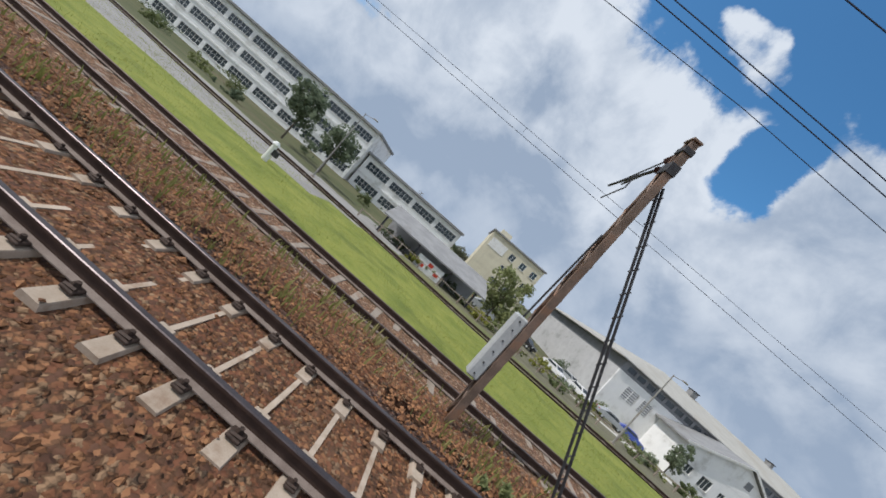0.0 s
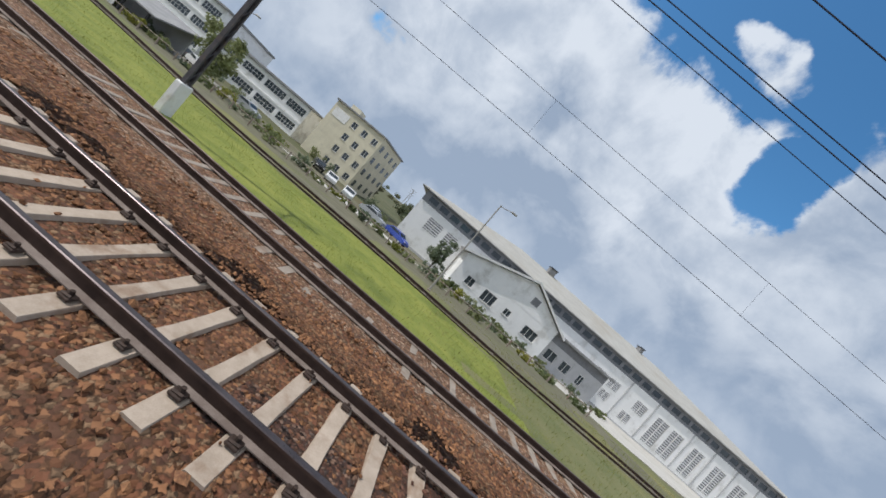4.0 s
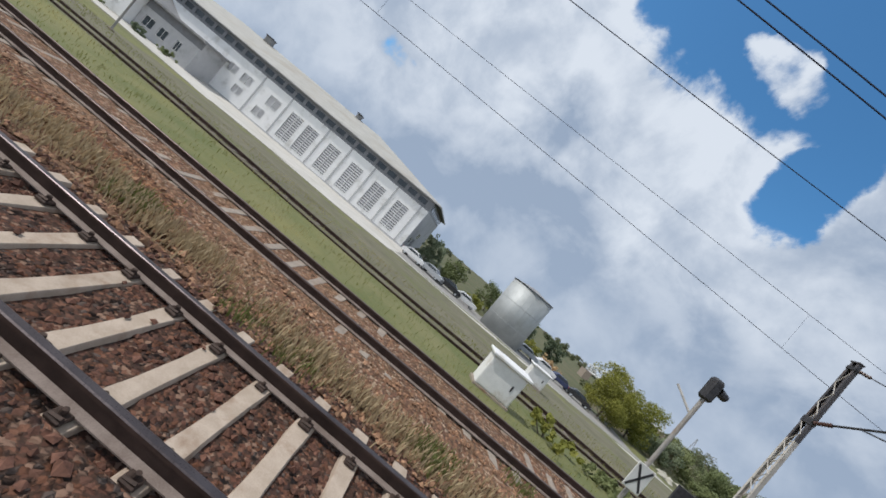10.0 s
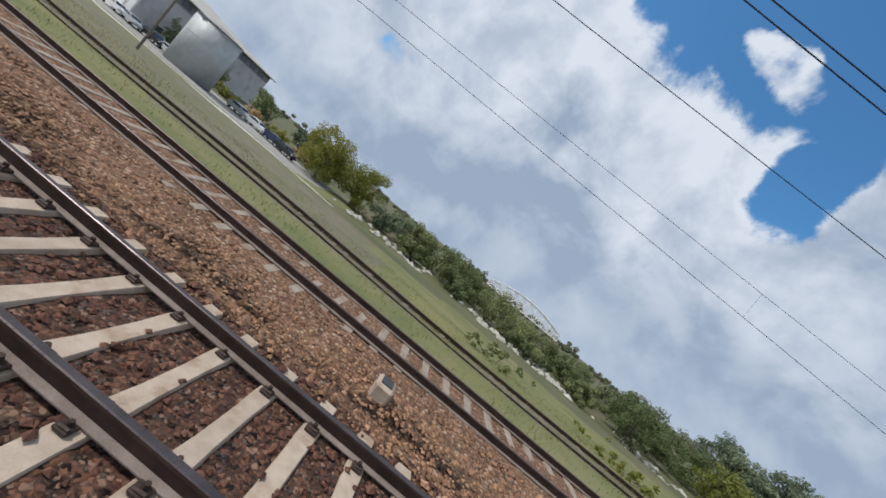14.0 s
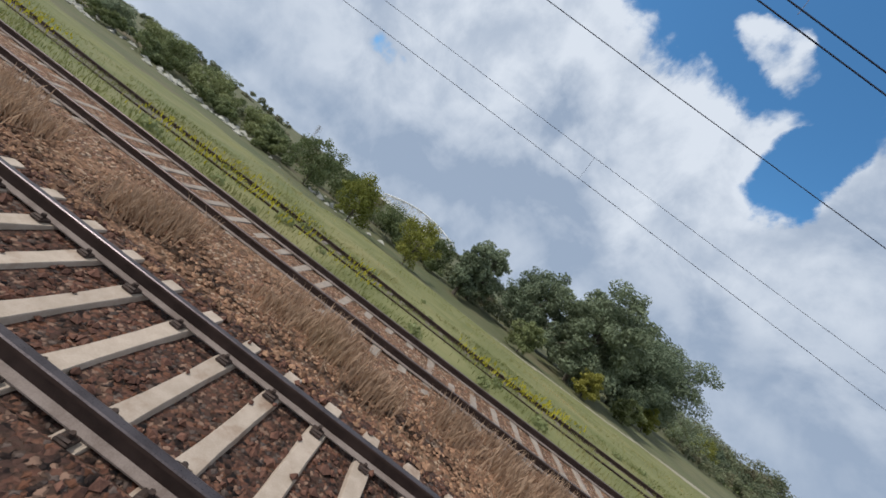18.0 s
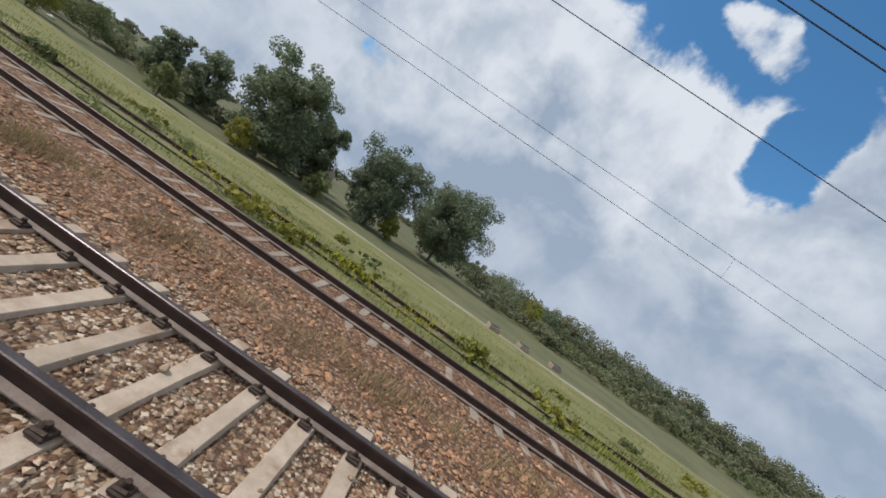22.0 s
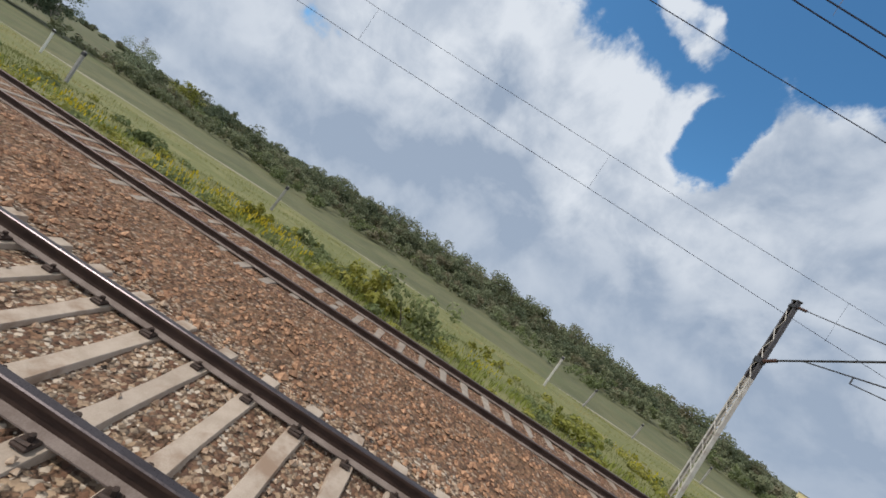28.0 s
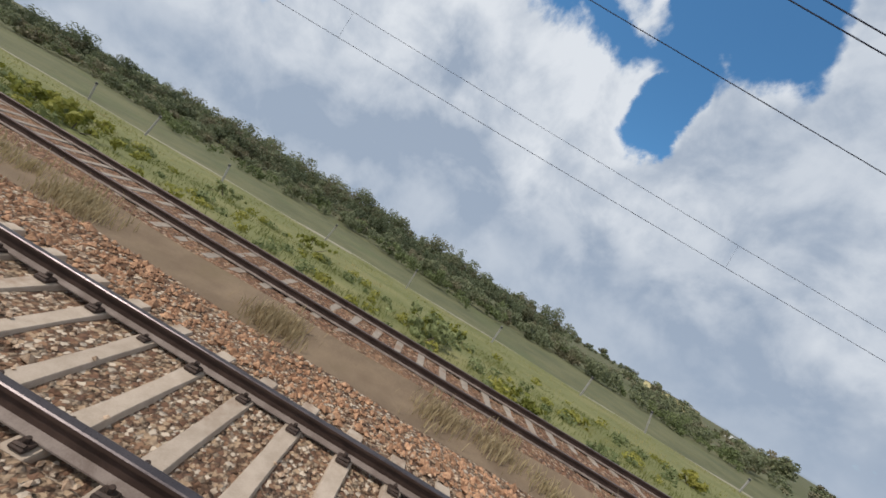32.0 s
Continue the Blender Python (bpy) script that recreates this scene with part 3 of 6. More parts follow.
def bed_index(s, d):
    """0 brown, 1 fine red, 2 tan, 3 mixed, 4 orange, 5 soil."""
    a = d_near(s)
    s = s + 2.5 * np.sin(d * 5.1 + 0.7 * s)
    k = np.zeros(s.shape, int)
    mid = (d > a + 2.0) & (d < d_second(s) - 0.8)
    k[mid] = 1
    k[mid & (s > 120)] = 3
    k[(s > 262) & ~mid] = 2
    k[(s > 268) & mid] = 4
    k[(s > 408) & mid & (d < d_second(s) - 2.05)] = 2
    k[(s > 330) & (s < 360) & (d < a + 2.0)] = 3
    k[(s < 46) & (d < a + 2.0)] = 1
    k[(d > d_second(s) - 0.8)] = 3
    k[(s > 424) & (d > d_second(s) - 2.05) & (d < d_second(s) - 0.8)] = 5
    return k


bed_d = [-14, -4, 0.2] + [(lambda s, o=o: d_near(s) + o) for o in (-1.7, -1.45, -0.9, -0.44, -0.22, -0.12, 0, 0.75, 1.5, 2.0, 2.4)] + [lambda s: d_near(s) + 2.8, lambda s: d_second(s) - 1.95, lambda s: d_second(s) - 1.1] + [(lambda s, o=o: d_second(s) + o) for o in (-0.7, -0.16, -0.06, 0.75, 1.5, 2.1, 2.5)]
tagged(strip("ballast_bed", fs, bed_d, bed_z, [M_BALL, M_BALL_RED, M_BALL_TAN, M_BALL_MIX, M_BALL_ORANGE, M_SOIL], index=bed_index), "brown and tan crushed-stone ballast under the railway tracks", "ballast", kind="structure")


# ---- railway tracks ----
PITCH, PHASE = 0.6, 0.0
RAIL = [(-0.075, -0.172), (-0.075, -0.16), (-0.016, -0.142), (-0.011, -0.05), (-0.037, -0.036), (-0.037, -0.008), (-0.027, 0.0), (0.027, 0.0), (0.037, -0.008), (0.037, -0.036), (0.011, -0.05), (0.016, -0.142), (0.075, -0.16), (0.075, -0.172)]


def rail(name, d_func, parent, z, head_mat, s0, s1):
    S_ = np.arange(s0, s1 + 0.1, 2.0)
    k = len(RAIL)
    off, zz = np.array([p[0] for p in RAIL]), np.array([p[1] for p in RAIL])
    D = d_func(S_)[:, None] + off[None]
    X, Y_ = place(np.repeat(S_[:, None], k, 1), D)
    V = np.stack([X, Y_, np.repeat(zz[None] + z, len(S_), 0)], -1).reshape(-1, 3)
    i, j = np.meshgrid(np.arange(len(S_) - 1), np.arange(k), indexing="ij")
    a, b = (i * k + j).ravel(), (i * k + (j + 1) % k).ravel()
    return arrays(name, V, np.stack([a, a + k, b + k, b], 1), [M_RAIL, head_mat, M_FOOT], parent, 4, np.choose(j.ravel(), [2, 2, 0, 0, 0, 1, 1, 1, 0, 0, 0, 2, 2, 0]))


def sleeper_mesh(name, mat, biblock=False):
    bm = bmesh.new()
    runs = [(-1.16, -0.42), (0.42, 1.16)] if biblock else [(-1.27, 1.27)]
    for lo, hi in runs:
        ys = [lo, hi] if biblock else [lo, -0.55, -0.25, 0.25, 0.55, hi]
        rows = []
        for y in ys:
            waist = 0.0 if abs(y) > 0.5 else 0.012
            t, zt = 0.092 - waist, -0.178 - waist * 0.7
            if abs(y) > 1.1:
                zt -= 0.012
            rows.append([bm.verts.new(p) for p in ((-0.15, y, -0.42), (-t - 0.008, y, zt - 0.012), (-t, y, zt), (t, y, zt), (t + 0.008, y, zt - 0.012), (0.15, y, -0.42))])
        for a, b in zip(rows, rows[1:]):
            for i in range(5):
                bm.faces.new((a[i], a[i + 1], b[i + 1], b[i]))
        bm.faces.new(rows[0])
        bm.faces.new(rows[-1][::-1])
    if biblock:
        box(bm, -0.03, 0.03, -0.45, 0.45, -0.27, -0.22)
    bmesh.ops.recalc_face_normals(bm, faces=bm.faces)
    me = bpy.data.meshes.new(name)
    bm.to_mesh(me)
    bm.free()
    me.materials.append(mat)
    return me


def scatter(name, me_src, pos, yaw, scale, mat, parent=None):
    """Many small copies of a mesh joined into one, each a loose island."""
    n = len(me_src.vertices)
    v = np.zeros(n * 3)
    me_src.vertices.foreach_get("co", v)
    v = v.reshape(-1, 3)
    me_src.calc_loop_triangles()
    f = np.zeros(len(me_src.loop_triangles) * 3, int)
    me_src.loop_triangles.foreach_get("vertices", f)
    f = f.reshape(-1, 3)
    pos, yaw, scale = np.asarray(pos, float), np.asarray(yaw, float), np.asarray(scale, float)
    if scale.ndim == 1:
        scale = np.repeat(scale[:, None], 3, 1)
    P = v[None] * scale[:, None, :]
    c, s = np.cos(yaw)[:, None], np.sin(yaw)[:, None]
    Q = np.stack([P[..., 0] * c - P[..., 1] * s, P[..., 0] * s + P[..., 1] * c, P[..., 2]], -1) + pos[:, None, :]
    return arrays(name, Q.reshape(-1, 3), (f[None] + (np.arange(len(pos)) * n)[:, None, None]).reshape(-1, 3), mat, parent)


RNG = np.random.default_rng(7)


def track(name, label, d_func, z, s0, s1, head_mat, mat, near, bi_to=-999.0):
    t = thing(name, label, "railway track", kind="structure")
    rail("rail", d_func, t, z, head_mat, s0, s1)
    rail("rail", lambda s: d_func(s) + 1.505, t, z, head_mat, s0, s1)
    mono, bi = sleeper_mesh("sleeper", mat), sleeper_mesh("sleeper_block", mat, True)
    ks = np.arange(math.ceil(s0 / PITCH), int(s1 / PITCH))
    S_ = ks * PITCH + PHASE
    one = (S_ > near[0]) & (S_ < near[1])
    jit = RNG.normal(0, 0.012, len(S_))
    for s, j in zip(S_[one], jit[one]):
        shared("sleeper", bi if s < bi_to else mono, t, at(s, float(d_func(s)) + 0.7525 + j * 0.5, z - abs(j) * 0.6) @ pose(0, 0, 0, 0, 0, j * 40))
    rest = S_[~one]
    X, Y_ = place(rest, d_func(rest) + 0.7525)
    a = np.radians(np.interp(rest, HEAD_S, HEAD_A))
    lo = rest < bi_to
    for sel, me in ((~lo, mono), (lo, bi)):
        if sel.any():
            ob = scatter("sleepers_far", me, np.stack([X, Y_, np.full(len(X), z)], 1)[sel], a[sel] + RNG.normal(0, 0.01, sel.sum()), np.ones(sel.sum()), mat, t)
            tagged(ob, kind="stuff")
    return t, S_


near_track, SL1 = track("track_near", "railway track with rusty-sided steel rails on pale concrete sleepers", d_near, 0.0, -70, 600, M_HEAD, M_CONC, (-12, 166), 27.0)
second_track, SL2 = track("track_second", "second railway track with brown rails on dirty concrete sleepers", d_second, -0.03, -70, 600, M_HEAD2, M_CONC2, (-12, 166))

# spring clips and plates on the near line's sleepers
clip_bm = box(bmesh.new(), -0.062, 0.062, -0.055, 0.055, 0.0, 0.035, 0.01)
tube(clip_bm, (0, 0.01, 0.03), (0, 0.01, 0.075), 0.026, 0.022, 6)
tube(clip_bm, (-0.05, -0.03, 0.035), (0.05, -0.03, 0.045), 0.016, n=5)
clip_me = bpy.data.meshes.new("clip")
clip_bm.to_mesh(clip_me)
clip_bm.free()
pts, yaws = [], []
for o in (-0.13, 0.13, 1.375, 1.635):
    X, Y_ = place(SL1, d_near(SL1) + o)
    pts.append(np.stack([X, Y_, np.full(len(X), -0.178)], 1))
    yaws.append(np.radians(np.interp(SL1, HEAD_S, HEAD_A)))
tagged(scatter("fastenings", clip_me, np.concatenate(pts), np.concatenate(yaws), RNG.uniform(0.85, 1.2, 4 * len(SL1)), M_CLIP, near_track), "dark iron rail fastenings", kind="stuff")

# the third, overgrown siding
third = thing("track_siding", "overgrown siding with rusty rails on dark sunken timber sleepers", "railway track", kind="structure")
for o in (0.0, 1.505):
    S_ = np.arange(-60, 330, 2.0)
    k = len(RAIL)
    off, zz = np.array([p[0] for p in RAIL]), np.array([p[1] for p in RAIL])
    XX, YY = place(np.repeat(S_[:, None], k, 1), (d_third(S_) + o)[:, None] + off[None])
    V = np.stack([XX, YY, (ground_z(S_, d_third(S_) + 0.75) + 0.13)[:, None] + zz[None]], -1).reshape(-1, 3)
    i, j = np.meshgrid(np.arange(len(S_) - 1), np.arange(k), indexing="ij")
    a, b = (i * k + j).ravel(), (i * k + (j + 1) % k).ravel()
    arrays("rail", V, np.stack([a, a + k, b + k, b], 1), M_RAIL, third, 4)
tie = B(-0.12, 0.12, -1.2, 1.2, -0.2, -0.03, 0.015)
tie_me = bpy.data.meshes.new("timber_sleeper")
tie.to_mesh(tie_me)
tie.free()
S_ = np.arange(-60, 328, 0.65)
X, Y_ = place(S_, d_third(S_) + 0.7525)
tagged(scatter("timber_sleepers", tie_me, np.stack([X, Y_, ground_z(S_, d_third(S_) + 0.75) + RNG.uniform(-0.03, 0.03, len(S_))], 1), np.radians(np.interp(S_, HEAD_S, HEAD_A)) + RNG.normal(0, 0.03, len(S_)), np.ones(len(S_)), M_TIMBER, third), "dark rotten timber sleepers sunk in dirt", kind="stuff")

# ---- loose ballast stones ----
octa = bpy.data.meshes.new("stone")
octa.from_pydata([(1, 0.1, -0.1), (-0.9, 0.25, 0.1), (0.15, 1, 0.05), (-0.2, -0.9, 0.15), (0.2, -0.1, 0.85), (-0.1, 0.1, -0.8)], [], [(0, 2, 4), (2, 1, 4), (1, 3, 4), (3, 0, 4), (2, 0, 5), (1, 2, 5), (3, 1, 5), (0, 3, 5)])


def stones(name, label, n, s0, s1, lo, hi, size, mat, crib=True):
    s = RNG.uniform(s0, s1, n)
    u = RNG.uniform(0, 1, n)
    d = lo(s) + (hi(s) - lo(s)) * u
    a = d_near(s)
    keep = (np.abs(d - a) > 0.10) & (np.abs(d - a - 1.505) > 0.10)
    on = (d > a - 0.55) & (d < a + 2.06)
    ph = np.abs((s - PHASE) / PITCH - np.round((s - PHASE) / PITCH)) * PITCH
    keep &= ~(on & (ph < np.where((d < a - 0.18) & (s > 104), RNG.uniform(0, 0.16, len(s)), np.where(RNG.random(len(s)) < 0.16, 0.055, 0.12))))
    over = on & (ph < 0.108)
    s, d, over = s[keep], d[keep], over[keep]
    X, Y_ = place(s, d)
    r = size * RNG.lognormal(0, 0.28, len(s))
    P = np.stack([X, Y_, np.where(over, -0.178 + r * 0.2, bed_z(s, d) + r * 0.15)], 1)
    ob = scatter(name, octa, P, RNG.uniform(0, 6.28, len(s)), r[:, None] * RNG.uniform(0.6, 1.15, (len(s), 3)), mat)
    return tagged(ob, label, "ballast stones", kind="stuff")


stones("ballast_stones", "loose angular brown ballast stones beside the rails", 56000, 46, 266, lambda s: np.full(s.shape, 0.5), lambda s: d_near(s) + 2.2, 0.04, M_STONE)
stones("ballast_stones_red", "loose reddish ballast stones beside the rails", 19000, -25, 46, lambda s: np.full(s.shape, 0.5), lambda s: d_near(s) + 2.2, 0.036, M_STONE_RED)
stones("ballast_stones_tan", "loose tan and pale ballast stones beside the rails", 62000, 262, 530, lambda s: np.full(s.shape, 0.6), lambda s: d_near(s) + 2.6, 0.034, M_STONE_TAN)
stones("ballast_stones_between", "small reddish stones between the two tracks", 26000, -25, 112, lambda s: d_near(s) + 2.0, lambda s: d_second(s) - 0.5, 0.040, M_STONE_RED)
stones("ballast_stones_between", "mixed tan and reddish stones between the two tracks", 36000, 112, 268, lambda s: d_near(s) + 2.0, lambda s: d_second(s) - 0.5, 0.042, M_STONE_ORANGE)
stones("ballast_stones_between", "small orange-brown stones between the two tracks", 40000, 268, 530, lambda s: d_near(s) + 2.0, lambda s: d_second(s) - np.interp(s, [415, 428, 453, 459, 468], [0.5, 2.1, 2.1, 1.4, 2.0]), 0.046, M_STONE_ORANGE)


# ---- grass ----
def blades(name, label, s, d, z, height, mat, lean=0.35, width=0.016, category="grass", world=False):
    """Tufts of bent, tapering blades."""
    n = len(s)
    X, Y_ = (s, d) if world else place(s, d)
    hgt = height * RNG.uniform(0.55, 1.25, n)
    a = RNG.uniform(0, 6.28, n)
    ln = hgt * RNG.uniform(0.1, lean * 2, n)
    wx, wy = np.cos(a + 1.57) * width * hgt / 0.3, np.sin(a + 1.57) * width * hgt / 0.3
    dx, dy = np.cos(a) * ln, np.sin(a) * ln
    z = np.asarray(z)
    V = np.stack([np.stack([X - wx, Y_ - wy, z - 0.03], 1), np.stack([X + wx, Y_ + wy, z - 0.03], 1), np.stack([X + dx * 0.4 + wx * 0.7, Y_ + dy * 0.4 + wy * 0.7, z + hgt * 0.6], 1), np.stack([X + dx * 0.4 - wx * 0.7, Y_ + dy * 0.4 - wy * 0.7, z + hgt * 0.6], 1), np.stack([X + dx, Y_ + dy, z + hgt], 1)], 1).reshape(-1, 3)
    b = (np.arange(n) * 5)[:, None]
    F = np.concatenate([b + np.array([[0, 1, 2]]), b + np.array([[0, 2, 3]]), b + np.array([[3, 2, 4]])])
    return tagged(arrays(name, V, F, mat), label, category, kind="stuff")


def patchy(n, s0, s1, lo, hi, tuft=0.25, per=18):
    """Chainages and offsets of blades gathered in tufts."""
    k = max(1, n // per)
    cs = RNG.uniform(s0, s1, k)
    cd = lo(cs) + (hi(cs) - lo(cs)) * RNG.uniform(0, 1, k)
    s = np.repeat(cs, per) + RNG.normal(0, tuft, k * per)
    d = np.repeat(cd, per) + RNG.normal(0, tuft, k * per)
    return s, d


for lo_s, hi_s, n, o0, o1, hg in ((-25, 6, 900, 2.4, 3.4, 0.08), (55, 74, 1200, 2.2, 2.8, 0.09), (104, 117, 500, 2.3, 3.0, 0.10), (117, 136, 8000, 2.5, 3.3, 0.15), (136, 172, 9000, 2.6, 3.3, 0.13), (276, 336, 4200, 3.2, 3.95, 0.13), (340, 364, 6000, 2.9, 3.8, 0.15), (366, 398, 1500, 2.6, 3.8, 0.12)):
    s, d = patchy(n, lo_s, hi_s, lambda q, o=o0: d_near(q) + o, lambda q, o=o1: d_near(q) + o, 0.22, 60)
    blades("dry_grass", "dry straw-coloured grass tufts between the tracks", s, d, bed_z(s, d), hg, M_DRY_PALE, width=0.026)
for n, s0, s1, o0, o1, hg, per in ((42000, 192, 256, 3.1, 3.95, 0.25, 520), (9000, 256, 275, 2.8, 3.7, 0.20, 400), (7000, 275, 336, 2.6, 3.8, 0.15, 300), (6000, 337, 368, 2.4, 3.9, 0.18, 330)):
    s, d = patchy(n, s0, s1, lambda q, o=o0: d_near(q) + o, lambda q, o=o1: d_near(q) + o, 0.28, per)
    blades("dry_grass", "soft brown clumps of dry grass between the tracks", s, d, bed_z(s, d), hg, M_DRY_BROWN, width=0.013)
s, d = patchy(16000, 424, 456, lambda q: d_second(q) - 1.8, lambda q: d_second(q) - 0.85, 0.15, 60)
blades("dry_grass", "band of brown dry grass beside the second track", s, d, bed_z(s, d), 0.16, M_DRY_BROWN, width=0.012)
s, d = patchy(11000, 468, 530, lambda q: d_second(q) - 1.8, lambda q: d_second(q) - 0.9, 0.24, 220)
blades("dry_grass", "pale straw tufts on bare earth beside the second track", s, d, bed_z(s, d), 0.2, M_DRY_PALE, width=0.016)
s, d = patchy(1000, 424, 456, lambda q: d_second(q) - 1.9, lambda q: d_second(q) - 1.0, 0.3, 200)
blades("weeds", "green weeds among the dry grass", s, d, bed_z(s, d), 0.24, M_BLADE, width=0.02)
s, d = patchy(2600, -25, 8, lambda q: d_near(q) + 2.2, lambda q: d_near(q) + 4.0, 0.3)
blades("weeds", "green weeds on the ballast between the tracks", s, d, bed_z(s, d), 0.18, M_BLADE, width=0.03)
s, d = patchy(2600, 120, 140, lambda q: d_near(q) + 2.3, lambda q: d_near(q) + 4.0, 0.22, 200)
blades("weeds", "green weeds on the ballast between the tracks", s, d, bed_z(s, d), 0.11, M_BLADE, width=0.03)

s, d = patchy(40000, -60, 52, lambda q: d_second(q) + 2.5, lambda q: d_third(q) - 0.2, 0.5)
blades("lawn_grass", "short lime-green grass between the tracks and siding", s, d, ground_z(s, d), 0.06, M_BLADE_LIME, width=0.04)
s, d = patchy(48000, 46, 240, lambda q: d_second(q) + 2.6, lambda q: d_third(q) + 9, 0.6)
blades("verge_grass", "green and straw grass along the siding", s, d, ground_z(s, d), 0.11, M_BLADE, width=0.03)
s, d = patchy(120000, 225, 560, lambda q: d_second(q) + 2.4, lambda q: np.full(q.shape, 20.0), 0.45, 40)
blades("tall_verge_grass", "tall green grass and weeds on the embankment", s, d, ground_z(s, d), 0.15, M_BLADE, width=0.022)
s, d = patchy(26000, 225, 600, lambda q: np.full(q.shape, 20.0), lambda q: np.full(q.shape, 39.0), 1.0, 26)
blades("field_grass", "rough field grass", s, d, ground_z(s, d), 0.17, M_BLADE, width=0.03)
s, d = patchy(9000, 312, 425, lambda q: d_second(q) + 2.6, lambda q: d_second(q) + 6.5, 0.5, 60)
blades("lush_weeds", "lush lime-green weeds beside the second track", s, d, ground_z(s, d), 0.24, M_BLADE_LIME, width=0.03)
for s0, s1, o0, o1, n in ((218, 250, 4.0, 8.5, 1100), (296, 306, 3, 5, 250), (330, 345, 3, 6, 400), (352.8, 356.2, 4.6, 6.6, 700), (361, 364.5, 4.2, 6, 350), (370, 376, 3.5, 5.5, 400), (392, 402, 3, 6, 480), (404, 440, 4, 8, 500)):
    s, d = patchy(n, s0, s1, lambda q, o=o0: d_second(q) + o, lambda q, o=o1: d_second(q) + o, 0.5, 40)
    blades("yellow_flowers", "yellow-flowering weeds on the verge", s, d, ground_z(s, d) + RNG.uniform(0.2, 0.5, len(s)), 0.10, M_FLOWER, width=0.08, category="wildflowers")


# ---- overhead line ----
def mast(name, label, m, height, mat, reach=-2.6, brace=False, low=0.0, arm_z=5.7, wide=0.40, slim=0.20, upper=None, arm=True):
    """Two tapering channels laced together, with a hinged bracket, stay, registration tube and steady arm."""
    t = thing(name, label, "overhead line mast", m, "overhead line masts")
    half = lambda z: 0.5 * (wide + (slim - wide) * max(0.0, z - low) / (height - low))
    # above the cut, shading is put into the colour by the upper material
    cut = low + (height - low) * (0.62 if upper else 1.0)
    for sg in (-1, 1):
        for z0, z1, mt in ((low, cut, mat), (cut, height, upper)):
            if z1 - z0 < 0.01:
                continue
            bm = bmesh.new()
            prof = ((-0.075, 0.0), (0.075, 0.0), (0.075, 0.06), (0.063, 0.06), (0.063, 0.012), (-0.063, 0.012), (-0.063, 0.06), (-0.075, 0.06))
            a, b = [[bm.verts.new((x, sg * (half(z) - w), z)) for x, w in prof] for z in (z0, z1)]
            for k in range(8):
                bm.faces.new((a[k], a[(k + 1) % 8], b[(k + 1) % 8], b[k]))
            bm.faces.new(a)
            bm.faces.new(b[::-1])
            bmesh.ops.recalc_face_normals(bm, faces=bm.faces)
            part("channel", bm, mt, t)
    bm = bmesh.new()
    z, k = low + 0.15, 1
    while z < height - 0.45:
        for x in (-0.077, 0.077):
            tube(bm, (x, k * (half(z) - 0.03), z), (x, -k * (half(z + 0.4) - 0.03), z + 0.4), 0.018, n=4)
        z, k = z + 0.4, -k
    part("lacing", bm, mat, t, "zigzag lacing bars between the channels")
    part("foundation", B(-0.2, 0.2, -0.28, 0.28, low - 0.5, low + 0.02, 0.04), M_CONC2, t, "concrete mast foundation")
    part("cap", B(-0.1, 0.1, -slim / 2 - 0.03, slim / 2 + 0.03, height, height + 0.05, 0.01), upper or mat, t)
    if arm:
        sg = math.copysign(1.0, reach)
        z0, z1, zt = arm_z - 0.1, min(arm_z + 1.15, height - 0.35), height - 0.2
        y0 = half(z0) * sg
        knee = Vector((0, reach * 0.82, z1))
        part("bracket_tube", T((0, y0 + 0.45 * sg, z0 + 0.17), knee, 0.034), M_DARK, t)
        part("bracket_end", T(knee, (0, reach * 1.1, z1 + 0.02), 0.03), M_DARK, t)
        part("stay_tube", T((0, half(zt) * sg, zt), knee + Vector((0, 0, 0.03)), 0.016, n=6), M_DARK, t)
        foot = Vector((0, y0 + 0.45 * sg, z0 + 0.17))
        reg = foot.lerp(knee, 0.22)
        drop = Vector((0, reach * 0.74, reg.z - 0.08))
        part("registration_tube", T(reg, drop, 0.022, n=6), M_DARK, t)
        part("drop_bracket", T((0, reach * 0.58, reg.z - 0.06), (0, reach * 0.58, reg.z - 0.26), 0.018, n=6), M_DARK, t)
        part("steady_arm", T((0, reach * 0.58, reg.z - 0.26), (0, reach, min(reg.z - 0.36, arm_z - 0.28)), 0.016, n=6), M_DARK, t)
        bm = bmesh.new()
        for i in range(6):
            c = Vector((0, y0, z0)).lerp(foot, (i + 0.4) / 6)
            tube(bm, c, c + (foot - Vector((0, y0, z0))).normalized() * 0.04, 0.075, 0.05, 8)
        tube(bm, (0, y0, z0), foot, 0.025, n=6)
        part("insulator", bm, M_INS, t)
        bm = bmesh.new()
        a = Vector((0, half(zt) * sg, zt))
        way_ = (knee - a).normalized()
        for i in range(4):
            tube(bm, a + way_ * (0.12 + 0.09 * i), a + way_ * (0.16 + 0.09 * i), 0.06, 0.04, 8)
        part("insulator", bm, M_INS, t)
        part("bracket_plate", B(-0.1, 0.1, -half(z0) - 0.02, half(z0) + 0.02, z0 - 0.12, z0 + 0.1, 0.01), M_DARK, t)
        part("bracket_plate", B(-0.1, 0.1, -half(zt) - 0.02, half(zt) + 0.02, zt - 0.06, zt + 0.06, 0.01), M_DARK, t)
